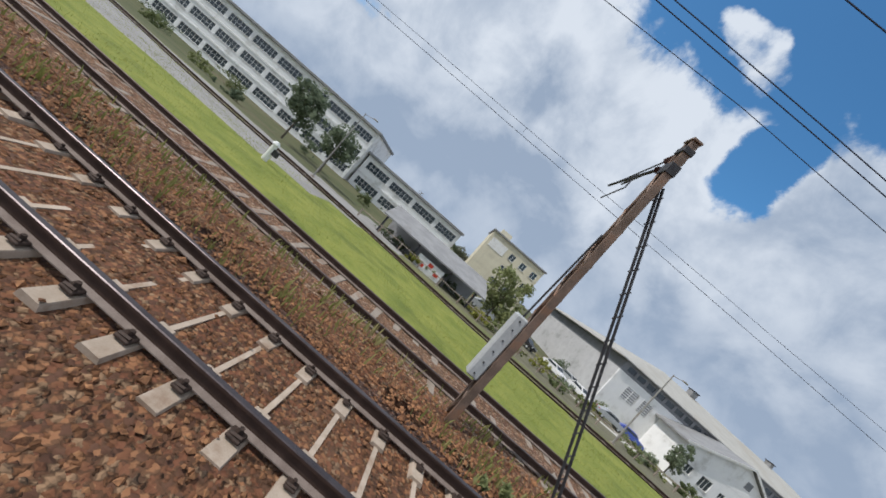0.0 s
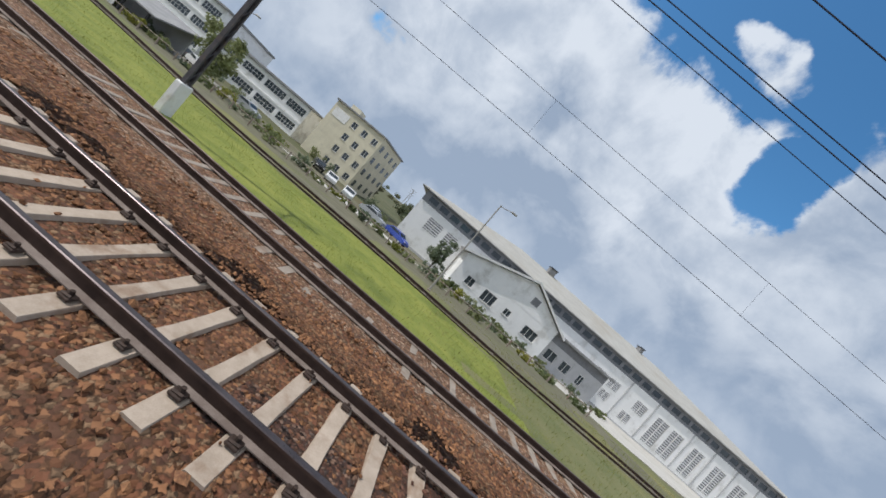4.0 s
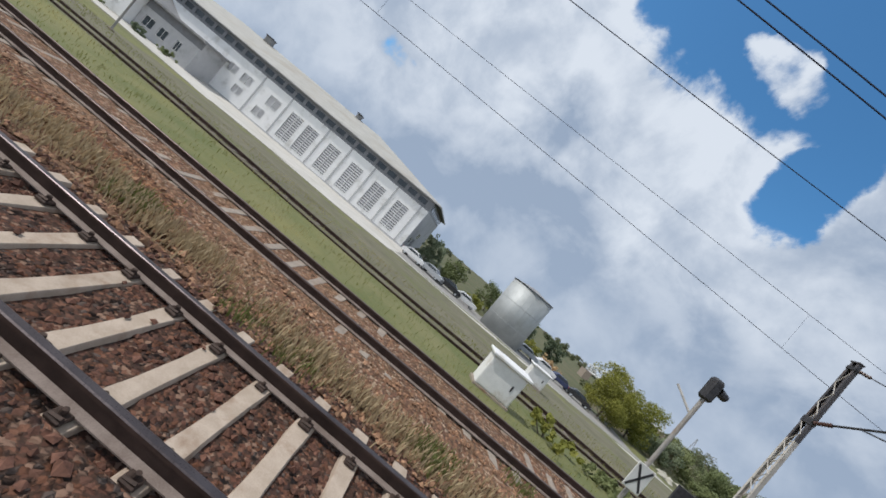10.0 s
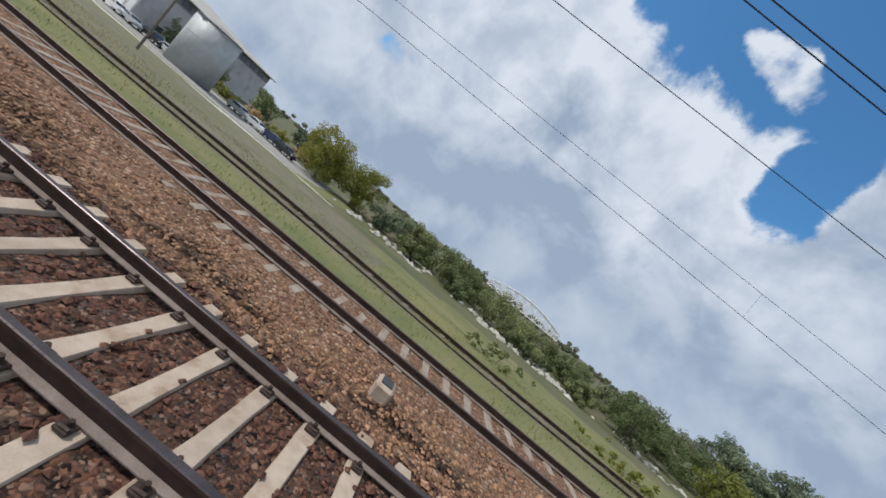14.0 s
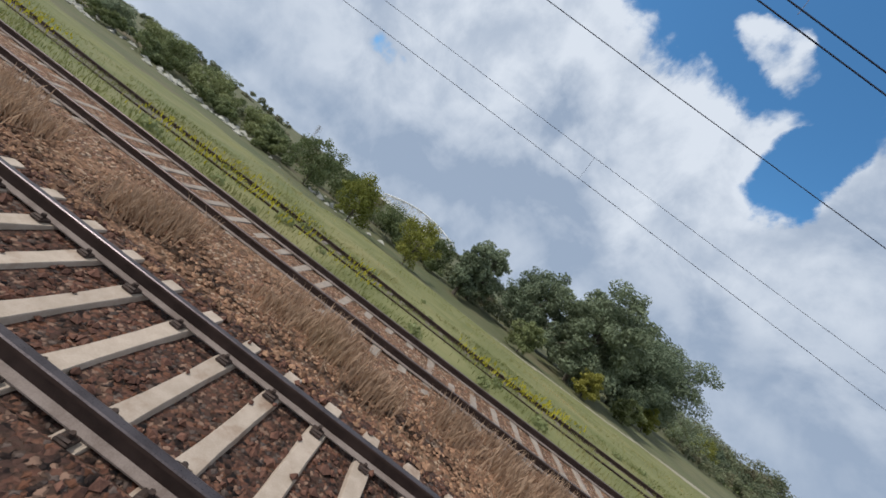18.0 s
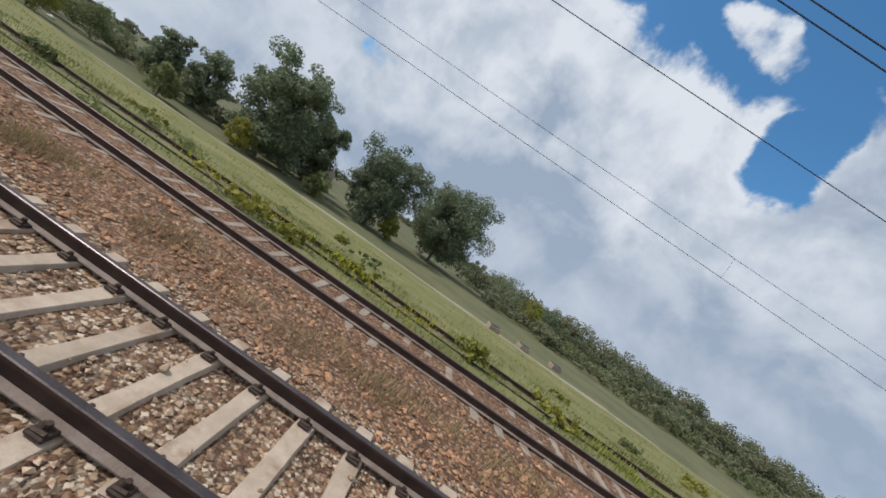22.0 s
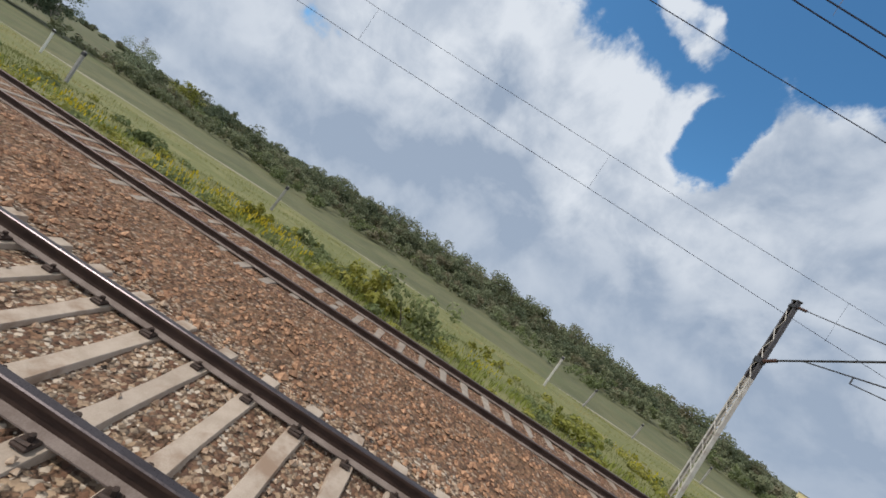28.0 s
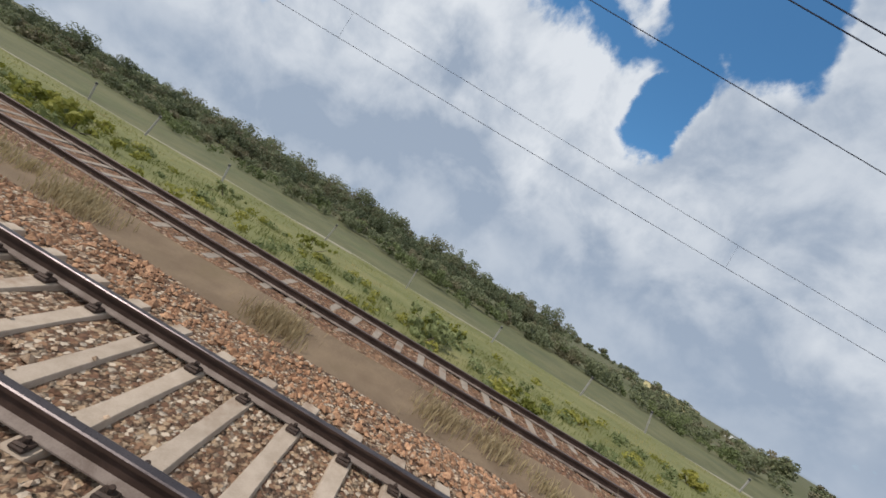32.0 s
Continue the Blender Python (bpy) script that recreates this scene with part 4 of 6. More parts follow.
    if brace:
        bm = bmesh.new()
        for x in (-0.06, 0.06):
            tube(bm, (brace + x, 0, low), (0.1 + x * 0.6, 0, height - 0.9), 0.03, n=6)
        for i in range(14):
            u = (i + 0.5) / 14
            c = Vector((brace, 0, low)).lerp(Vector((0.1, 0, height - 0.9)), u)
            tube(bm, c + Vector((-0.06, 0, -0.08)), c + Vector((0.06, 0, 0.08)), 0.014, n=5)
        part("strut", bm, M_DARK, t, "laced steel raking strut")
    return t


NEAR_MASTS = [(-62, 5.9, 7.0), (2.3, 6.4, 6.2), (25.9, 5.9, 6.8), (70.9, 5.8, 7.2), (137.2, 6.0, 7.4), (204, 5.8, 7.2), (270.5, 5.85, 7.5), (337.7, 6.0, 7.2), (379, 6.1, 7.2), (416.95, 6.45, 7.4), (459.1, 6.6, 7.5), (520, 6.2, 7.2), (580, 6.2, 7.2)]
FAR_MASTS = [(-50, 12.2, 6.8), (35.4, 10.5, 6.4), (71.2, 11.4, 6.9), (136.8, 11.4, 7.6), (205, 11.4, 7.6), (270.2, 11.5, 7.8), (337.8, 11.7, 7.7), (379.5, 12.3, 7.7), (417.2, 13.2, 7.8), (459.0, 13.0, 8.0), (521, 11.8, 7.1), (581, 11.8, 7.1)]
for s, d, hgt in NEAR_MASTS:
    grey = s in (137.2, 337.7, 459.1)
    mast("overhead_mast", ("weathered grey" if grey else "rusty brown") + (" steel overhead mast with arm and raking strut" if s == 2.3 else " steel overhead line mast with bracket arm"), at(s, d), hgt, M_POLE_GREY if grey else M_POLE, reach=2.6 if s == 2.3 else float(d_near(s)) + 0.64 - d, brace=2.5 if s == 2.3 else False, low=-0.32, wide=0.33, slim=0.23)
for s, d, hgt in FAR_MASTS:
    first = s == 35.4
    far = mast("overhead_mast", "dark lattice mast with white-painted foot beside the lawn" if first else "pale weathered lattice mast beyond the second track, top coloured darker as shading", at(s, d), hgt, M_POLE_DARK if first else M_POLE_PALE, reach=float(d_second(s)) + 0.75 - d, low=zg(s, d) - 0.05, arm_z=5.4, wide=0.30 if first else 0.42, slim=0.20 if first else 0.22, upper=M_POLE_DARK)
    if first:
        part("painted_foot", B(-0.13, 0.13, -0.24, 0.24, zg(s, d) - 0.2, zg(s, d) + 1.1, 0.03), M_WHITE_PAINT, far, "white-painted concrete foot")
# anchor stay from the mast by the goods hall
guy = thing("guy_rope", "steel guy rope with insulator from mast to ground anchor", "guy rope", at(70.9, 5.8))
ga, gb = Vector((0.0, 0.1, 6.3)), Vector((-3.5, 2.15, -0.42))
part("rope", T(ga, gb, 0.014, n=5), M_DARK, guy)
bm = bmesh.new()
for i in range(7):
    c = ga.lerp(gb, 0.42 + 0.012 * i)
    tube(bm, c, c + (gb - ga).normalized() * 0.05, 0.05, 0.035, 8)
part("insulator", bm, M_INS, guy)
part("anchor", B(-3.75, -3.25, 1.9, 2.4, -0.7, -0.36, 0.05), M_CONC2, guy, "concrete anchor block")


def wires(name, label, masts, d_func, z_hi, z_lo, r, droppers=None, category="overhead wire", rise=(0, 0, 0, 0)):
    """A wire hung from mast to mast, sagging in each span."""
    t = thing(name, label, category)
    ss = [m[0] for m in masts]
    for a, b in zip(ss, ss[1:]):
        S_ = np.linspace(a, b, 13)
        u = (S_ - a) / (b - a)
        Z = z_hi - (z_hi - z_lo) * ((b - a) / 66.0) ** 2 * 4 * u * (1 - u) + np.interp(S_, [0, 250, 354, 410], rise)
        X, Y_ = place(S_, d_func(S_))
        ang = np.arange(5) * 2 * math.pi / 5
        V = np.stack([X[:, None] + 0 * ang, Y_[:, None] + r * np.cos(ang), Z[:, None] + r * np.sin(ang)], -1).reshape(-1, 3)
        i, j = np.meshgrid(np.arange(12), np.arange(5), indexing="ij")
        p_, q_ = (i * 5 + j).ravel(), (i * 5 + (j + 1) % 5).ravel()
        arrays("span", V, np.stack([p_, p_ + 5, q_ + 5, q_], 1), M_WIRE, t, 4)
        if droppers is not None:
            for i in range(1, 12, 2):
                part("dropper", T((X[i], Y_[i], Z[i]), (X[i], Y_[i], droppers + float(np.interp(S_[i], [0, 250, 354, 410], rise))), 0.003, n=4, cap=False), M_WIRE, t)
    return t


NEAR_RISE, FAR_RISE = (0, -0.03, 0.1, 0.32), (0, 0, 0.08, 0.3)
wires("contact_wire", "twin copper contact wire over the near track", NEAR_MASTS, lambda s: d_near(s) + 0.55, 5.29, 5.25, 0.0062, rise=NEAR_RISE)
wires("contact_wire", "twin copper contact wire over the near track", NEAR_MASTS, lambda s: d_near(s) + 0.68, 5.29, 5.25, 0.0062, rise=NEAR_RISE)
wires("messenger_wire", "messenger cable over the near track", NEAR_MASTS, lambda s: d_near(s) + 0.62, 6.4, 6.0, 0.008, 5.28, rise=NEAR_RISE)
wires("feeder_wire", "feeder cable along the near masts", NEAR_MASTS, lambda s: np.interp(s, [m[0] for m in NEAR_MASTS], [m[1] - (0.6 if m[0] < 300 else 1.1 if m[0] < 400 else 1.5) for m in NEAR_MASTS]), 6.75, 5.85, 0.0068, rise=(0, 0, 0.05, 0.25))
wires("contact_wire", "contact wire over the second track", FAR_MASTS, lambda s: d_second(s) + 0.75, 5.05, 4.98, 0.0062, rise=FAR_RISE)
wires("messenger_wire", "messenger cable over the second track", FAR_MASTS, lambda s: d_second(s) + 0.75, 6.1, 5.5, 0.005, 5.0, rise=FAR_RISE)


# ---- buildings ----
def facade(x0, x1, z0, z1, holes, thick=0.3):
    """A wall in the plane y = 0 (outer face), with openings (x0, x1, z0, z1) cut right through."""
    xs = sorted({x0, x1, *[h[0] for h in holes], *[h[1] for h in holes]})
    bm = bmesh.new()
    for a, b in zip(xs, xs[1:]):
        if b - a < 1e-4:
            continue
        cuts = sorted([(h[2], h[3]) for h in holes if h[0] <= a + 1e-4 and h[1] >= b - 1e-4])
        z = z0
        for lo, hi in cuts + [(z1, z1)]:
            if lo - z > 1e-4:
                box(bm, a, b, 0, thick, z, lo)
            z = max(z, hi)
    return bm


def window(parent, x0, x1, z0, z1, y=0.0, mullions=1, bars=0, frame_mat=None, m=None):
    """A window set into a wall: frame, panes and a sill."""
    w_ = thing_part("window", parent, m)
    bm = bmesh.new()
    f = 0.07
    for a, b, c, d in ((x0, x0 + f, z0, z1), (x1 - f, x1, z0, z1), (x0 + f, x1 - f, z0, z0 + f), (x0 + f, x1 - f, z1 - f, z1)):
        box(bm, a, b, y + 0.08, y + 0.17, c, d)
    for i in range(mullions):
        x = x0 + (x1 - x0) * (i + 1) / (mullions + 1)
        box(bm, x - 0.03, x + 0.03, y + 0.09, y + 0.16, z0 + f, z1 - f)
    for i in range(bars):
        z = z0 + (z1 - z0) * (i + 1) / (bars + 1)
        box(bm, x0 + f, x1 - f, y + 0.10, y + 0.15, z - 0.025, z + 0.025)
    part("frame", bm, frame_mat or M_WHITE_PAINT, w_)
    part("pane", B(x0 + f, x1 - f, y + 0.115, y + 0.135, z0 + f, z1 - f), M_GLASS, w_)
    part("sill", B(x0 - 0.08, x1 + 0.08, y - 0.08, y + 0.10, z0 - 0.07, z0 - 0.004), M_PAVE, w_)
    return w_


def thing_part(name, parent, m=None):
    ob = new(name)
    ob.parent = parent
    if m is not None:
        ob.matrix_local = m
    return ob


def louvre(parent, x0, x1, z0, z1, rows):
    w_ = thing_part("louvre_window", parent)
    bm = bmesh.new()
    for a, b, c, d in ((x0 - 0.08, x0, z0 - 0.08, z1 + 0.08), (x1, x1 + 0.08, z0 - 0.08, z1 + 0.08), (x0, x1, z0 - 0.08, z0), (x0, x1, z1, z1 + 0.08)):
        box(bm, a, b, -0.03, 0.2, c, d)
    box(bm, (x0 + x1) / 2 - 0.04, (x0 + x1) / 2 + 0.04, -0.02, 0.15, z0, z1)
    part("frame", bm, M_WHITE_PAINT, w_)
    bm = bmesh.new()
    for i in range(rows):
        z = z0 + (z1 - z0) * (i + 0.5) / rows
        h = 0.27 * (z1 - z0) / rows
        box(bm, x0, x1, 0.03, 0.09, z - h, z + h)
    part("slats", bm, M_LOUVRE, w_, "grey horizontal louvre slats")
    part("backing", B(x0, x1, 0.18, 0.22, z0, z1), M_BAND, w_)
    return w_


# long goods hall
hall = thing("goods_hall", "long white goods hall with grey louvres, dark clerestory and pale roof", "building", pose(0, 57, 0), kind="structure")
HB = -2.9
panels = [(x - 1.15, x + 1.15, -1.6, 3.0) for x in (92, 95.3, 99.9, 104.6, 109.4, 114.1)]
small = [(86.4, 88.6, 1.2, 2.9), (85.5, 87.4, -1.3, 0.1), (80.7, 82.7, 1.5, 2.9), (77.8, 79.6, 1.6, 2.9), (80.6, 82.3, -0.7, 0.6), (71.0, 72.8, 1.4, 2.8), (42, 44.6, 1.4, 3.4), (45.6, 47.6, 1.4, 3.4)]
part("wall", facade(39, 118, HB, 4.7, panels + small), M_WHITE, hall)
for q in panels:
    louvre(hall, *q, 11)
for q in small:
    louvre(hall, *q, 5)
for x in (89.6, 97.4, 102.1, 107.0, 111.8, 116.6, 84.0):
    part("pilaster", B(x - 0.12, x + 0.12, -0.10, -0.003, HB, 4.7), M_GREYWALL, hall)
part("plinth", B(39, 118.1, -0.12, -0.003, HB - 0.1, HB + 0.7), M_GREYWALL, hall)
cl = []
x = 40.0
while x < 117:
    cl.append((x, x + 1.6, 5.15, 6.0))
    x += 2.15
part("clerestory_wall", facade(39, 118, 4.704, 6.5, cl, 0.3), M_BAND, hall, "clerestory band, its dark tone partly the eaves' shadow")
for q in cl:
    part("clerestory_pane", B(q[0], q[1], 0.1, 0.14, q[2], q[3]), M_GLASS, hall)
rb = bmesh.new()
e0, e1, f0, f1 = 37.8, 119.2, -0.38, 37.0
for dz in (0.0, 0.2):
    eave = [rb.verts.new((x, y, 6.45 + dz)) for x, y in ((e0, f0), (e1, f0), (e1, f1), (e0, f1))]
    ridge = [rb.verts.new((x, 17.9, 10.9 + dz)) for x in (60.0, 98.0)]
    for q in ((eave[0], eave[1], ridge[1], ridge[0]), (eave[1], eave[2], ridge[1]), (eave[2], eave[3], ridge[0], ridge[1]), (eave[3], eave[0], ridge[0])):
        rb.faces.new(q)
    if dz:
        for k in range(4):
            rb.faces.new((low_[k], low_[(k + 1) % 4], eave[(k + 1) % 4], eave[k]))
    low_ = eave
bmesh.ops.recalc_face_normals(rb, faces=rb.faces)
part("roof", rb, M_ROOF, hall, "pale hipped sheet roof with wide eaves")
part("gutter", T((37.9, -0.47, 6.5), (119.1, -0.47, 6.5), 0.09, n=6), M_ROOF_GREY, hall)
# end and back walls: grey colour stands in for their shaded look
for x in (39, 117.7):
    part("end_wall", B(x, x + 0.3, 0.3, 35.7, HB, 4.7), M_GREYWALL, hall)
    part("end_band", B(x + 0.02, x + 0.28, 0.3, 35.7, 4.704, 6.5), M_BAND, hall, "clerestory band, its dark tone partly the eaves' shadow")
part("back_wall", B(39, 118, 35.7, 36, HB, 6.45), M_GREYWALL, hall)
side = Matrix.Translation((118.02, 0, 0)) @ Matrix.Rotation(radians(90), 4, "Z")
for k in range(9):
    part("end_window", B(2.2 + k * 3.6, 4.4 + k * 3.6, -0.03, 0.05, 5.1, 6.1, m=side), M_GLASS, hall)
for y, z in ((12.0, 0.3), (14.5, 0.3), (5.5, -0.9)):
    part("end_window", B(y - 0.8, y + 0.8, -0.03, 0.05, z - 0.5, z + 0.5, m=side), M_GLASS, hall)
part("end_door", B(9.0, 12.5, -0.03, 0.06, HB, -0.6, m=side), M_BAND, hall)
for x, r in ((67.4, 0.8), (92.2, 0.45)):
    ch = part("roof_vent", B(x - r, x + r, 16.4, 17.8, 10.2, 11.3 + r, 0.05), M_ROOF_GREY, hall)
    part("vent_cowl", B(x - r - 0.1, x + r + 0.1, 16.2, 18.0, 11.3 + r, 11.5 + r, 0.04), M_DARK, ch)
part("forecourt_kerb", B(66, 119, -7.6, -7.3, HB - 0.3, HB + 0.35), M_PAVE, hall)

# gabled office in front of the hall
office = thing("gabled_office", "white gabled station office with overhanging grey roof and fascia", "building", pose(0, 50.5, 0), kind="structure")
ow = [(51.5, 52.9, -0.6, 0.7), (54.6, 56.8, -0.9, 0.8), (58.5, 59.6, -0.4, 0.6), (61.5, 62.5, 3.2, 4.4), (62.2, 64.6, -0.9, 0.6), (55.5, 57.2, 2.2, 3.4)]
part("wall", facade(49.6, 66.4, HB, 2.0, [q for q in ow if q[3] < 2]), M_WHITE, office)
gbl = bmesh.new()
v = [gbl.verts.new((x, y, z)) for y in (-0.02, 0.3) for x, z in ((49.6, 2.004), (66.4, 2.004), (66.4, 2.7), (59.8, 6.0), (49.6, 3.1))]
for i in range(5):
    gbl.faces.new((v[i], v[(i + 1) % 5], v[5 + (i + 1) % 5], v[5 + i]))
gbl.faces.new(v[:5])
gbl.faces.new(v[5:][::-1])
bmesh.ops.recalc_face_normals(gbl, faces=gbl.faces)
part("gable_wall", gbl, M_WHITE, office, "white upper gable wall")
part("gable_vent", B(60.6, 61.8, -0.06, -0.023, 3.3, 4.4), M_BAND, office)
for q in ow:
    if q[3] < 2:
        window(office, *q, mullions=2 if q[1] - q[0] > 1.8 else 1)
for (xa, za), (xb, zb) in (((48.6, 2.95), (59.8, 6.15)), ((59.8, 6.15), (67.6, 2.25))):
    bm = bmesh.new()
    v = [bm.verts.new((x, y, z + dz)) for dz in (0, 0.28) for x, z in ((xa, za), (xb, zb)) for y in (-0.55, 7.5)]
    for q in ((0, 1, 3, 2), (4, 5, 7, 6), (0, 2, 6, 4), (1, 3, 7, 5), (0, 1, 5, 4), (2, 3, 7, 6)):
        bm.faces.new([v[i] for i in q])
    bmesh.ops.recalc_face_normals(bm, faces=bm.faces)
    part("roof_slope", bm, M_ROOF_GREY, office)
    fb = bmesh.new()
    fv = [fb.verts.new((x, y, z + dz)) for y in (-0.58, -0.553) for x, z in ((xa, za), (xb, zb)) for dz in (-0.02, 0.32)]
    for q in ((0, 1, 3, 2), (4, 5, 7, 6), (0, 1, 5, 4), (2, 3, 7, 6), (0, 2, 6, 4), (1, 3, 7, 5)):
        fb.faces.new([fv[i] for i in q])
    bmesh.ops.recalc_face_normals(fb, faces=fb.faces)
    part("fascia", fb, M_WHITE_PAINT, office, "white painted fascia board")
part("side_wall", B(49.6, 49.9, 0.3, 6.5, HB, 3.0), M_WHITE, office)
part("side_wall", B(66.1, 66.4, 0.3, 6.5, HB, 2.6), M_WHITE, office)

# low wing between office and hall
wing = thing("low_wing", "low grey wing with a dark glazed strip and flat roof", "building", pose(0, 52.0, 0), kind="structure")
ww = [(67.5, 69.4, -1.4, 0.2), (70.4, 72.0, -1.4, 0.2), (73.6, 74.6, -1.4, 0.2)]
part("wall", facade(66.5, 77.2, HB, 1.2, ww), M_GREYWALL, wing)
for q in ww:
    window(wing, *q)
part("glazed_strip", B(66.5, 77.2, 0.05, 0.25, 1.204, 2.4), M_BAND, wing)
part("roof", B(66.2, 77.8, -0.9, 5.0, 2.404, 2.75, 0.04), M_ROOF_GREY, wing)
part("end_wall", B(76.9, 77.2, 0.3, 5.0, HB, 2.4), M_GREYWALL, wing)


def block(name, label, m, w_, dep, z0, z1, mat, cols, rows, win=(1.2, 1.4), roof=M_ROOF_GREY, first=0, side_cols=0, lead=0.0):
    """A storeyed block with rows of windows in its front."""
    t = thing(name, label, "building", m, kind="structure")
    hs, pitch = [], (z1 - z0 - 0.6) / rows
    for c in range(first, cols):
        for r in range(rows):
            x = lead + (w_ - lead) * (c + 0.5) / cols
            z = z0 + 0.9 + r * pitch
            hs.append((x - win[0] / 2, x + win[0] / 2, z, z + win[1]))
    part("wall", facade(0, w_, z0, z1, hs), mat, t)
    for q in hs:
        window(t, *q)
    for a, b, c, d in ((0, 0.3, 0.3, dep), (w_ - 0.3, w_, 0.3, dep), (0.3, w_ - 0.3, dep - 0.3, dep)):
        part("side_wall", B(a, b, c, d, z0, z1), mat, t)
    part("roof", B(-0.3, w_ + 0.3, -0.3, dep + 0.3, z1 + 0.003, z1 + 0.35, 0.03), roof, t)
    sm = Matrix.Translation((w_ + 0.01, 0, 0)) @ Matrix.Rotation(radians(90), 4, "Z")
    for c in range(side_cols):
        for r in range(rows):
            y = dep * (c + 0.5) / side_cols
            z = z0 + 0.9 + r * pitch
            part("side_window", B(y - win[0] / 2, y + win[0] / 2, -0.03, 0.04, z, z + win[1], m=sm), M_GLASS, t)
    return t


office_block = block("cream_office_block", "cream rendered four-storey office block with a flat roof", pose(12.5, 73, 0, 0, 0, -8), 12.5, 15, -2.7, 9.4, M_CREAM, 3, 4, (1.3, 1.35), lead=4.6, side_cols=4)
part("stair_housing", B(1.2, 3.6, 3, 5.5, 9.76, 11.0), M_CREAM, office_block)
part("sign_panel", B(0.6, 4.2, -0.07, -0.005, 6.4, 8.3), M_WHITE_PAINT, office_block, "blank pale wall panel")


def ribbon_factory(name, label, m, length, dep, z0, floors, storey, mat):
    """A long factory with ribbon windows divided by piers."""
    t = thing(name, label, "factory", m, kind="structure")
    z1 = z0 + floors * storey
    hs = []
    x = 0.8
    while x < length - 4:
        for f_ in range(floors):
            z = z0 + f_ * storey + 1.1
            hs.append((x, min(x + 5.2, length - 0.6), z, z + 1.6))
        x += 6.0
    part("wall", facade(0, length, z0, z1, hs), mat, t)
    for q in hs:
        window(t, *q, mullions=5, bars=1)
    for f_ in range(floors):
        part("floor_band", B(0, length, -0.09, -0.003, z0 + (f_ + 1) * storey - 0.45, z0 + (f_ + 1) * storey - 0.1), M_WHITE_PAINT, t)
    part("roof", B(-0.4, length + 0.4, -0.5, dep, z1 + 0.003, z1 + 0.5, 0.05), M_ROOF_GREY, t)
    part("end_wall", B(length - 0.3, length, 0.3, dep, z0, z1), mat, t)
    part("end_wall", B(0, 0.3, 0.3, dep, z0, z1), mat, t)
    part("back_wall", B(0.3, length - 0.3, dep - 0.3, dep, z0, z1), mat, t)
    return t


ribbon_factory("ribbon_window_factory", "long white three-storey factory with ribbon windows", pose(-112, 80, 0, 0, 0, -3), 96, 18, -2.7, 3, 3.7, M_WHITE)
ribbon_factory("ribbon_window_annex", "lower white factory annex with ribbon windows", pose(-15.5, 77, 0, 0, 0, -3), 24, 16, -2.7, 2, 3.6, M_WHITE)

# low dark-roofed goods platform shelter
shelter = thing("platform_shelter", "low grey-roofed shelter with open front", "shelter", pose(-14, 41, 0, 0, 0, -4), kind="structure")
part("roof", prism([(-2.2, 0.05), (3.2, 1.35), (3.2, 1.5), (-2.2, 0.2)], 11.5, 24), M_ROOF_GREY, shelter)
part("back_wall", B(12, 23.5, 2.8, 3.0, -2.2, 1.25), M_GREYWALL, shelter)
for x in (12, 16, 20, 23):
    part("post", B(x - 0.09, x + 0.09, -1.9, -1.72, -2.2, 0.1), M_DARK, shelter)
part("banner", B(16.5, 19.5, -1.98, -1.93, -2.0, -0.5), M_WHITE_PAINT, shelter, "white banner with red marks")
for x, z in ((17.0, -1.5), (17.8, -1.0), (18.7, -1.4)):
    part("banner_mark", B(x, x + 0.5, -1.995, -1.984, z, z + 0.35), M_RED, shelter)
part("platform", B(11.5, 24, -2.6, 3.0, -2.6, -2.2), M_PAVE, shelter)

# silver storage tank beside the car park
tank = thing("storage_tank", "large silver sheet-metal storage tank beside the car park", "tank", pose(137.4, 50.6, 0), kind="structure")
for i in range(24):
    a0, a1 = [2 * math.pi * (i + e) / 24 for e in (0.004, 0.996)]
    bm = bmesh.new()
    ring = [a0 + (a1 - a0) * k / 3 for k in range(4)]
    vs = [[bm.verts.new((r * math.cos(q), r * math.sin(q), z)) for q in ring] for r, z in ((3.25, -2.95), (3.25, 5.2), (3.2, 5.2), (3.2, -2.95))]
    for u, v in zip(vs, vs[1:] + vs[:1]):
        for k in range(3):
            f_ = bm.faces.new((u[k], u[k + 1], v[k + 1], v[k]))
            f_.smooth = u is vs[0]
    bmesh.ops.recalc_face_normals(bm, faces=bm.faces)
    part("sheet", bm, M_TANK, tank)
for z in (-0.3, 2.4):
    bm = bmesh.new()
    bmesh.ops.create_cone(bm, cap_ends=False, segments=48, radius1=3.265, radius2=3.265, depth=0.06, matrix=Matrix.Translation((0, 0, z)))
    part("seam_band", bm, M_TANK, tank)
bm = bmesh.new()
bmesh.ops.create_cone(bm, cap_ends=True, segments=48, radius1=3.4, radius2=0.3, depth=0.5, matrix=Matrix.Translation((0, 0, 5.46)))
part("roof", bm, M_ROOF_GREY, tank)
part("base_ring", T((0, 0, -3.3), (0, 0, -2.96), 3.5, n=48), M_CONC2, tank)

# far yellow hall and pale sheds on the horizon
far_hall = block("far_yellow_hall", "distant long pale yellow hall", pose(712, 178, 0, 0, 0, -20), 34, 14, -9, 1.2, M_YELLOW, 6, 1, (1.8, 1.8))
block("far_white_house", "distant small white house", pose(775, 160, 0, 0, 0, -20), 12, 9, -8, -1.0, M_WHITE, 3, 1)


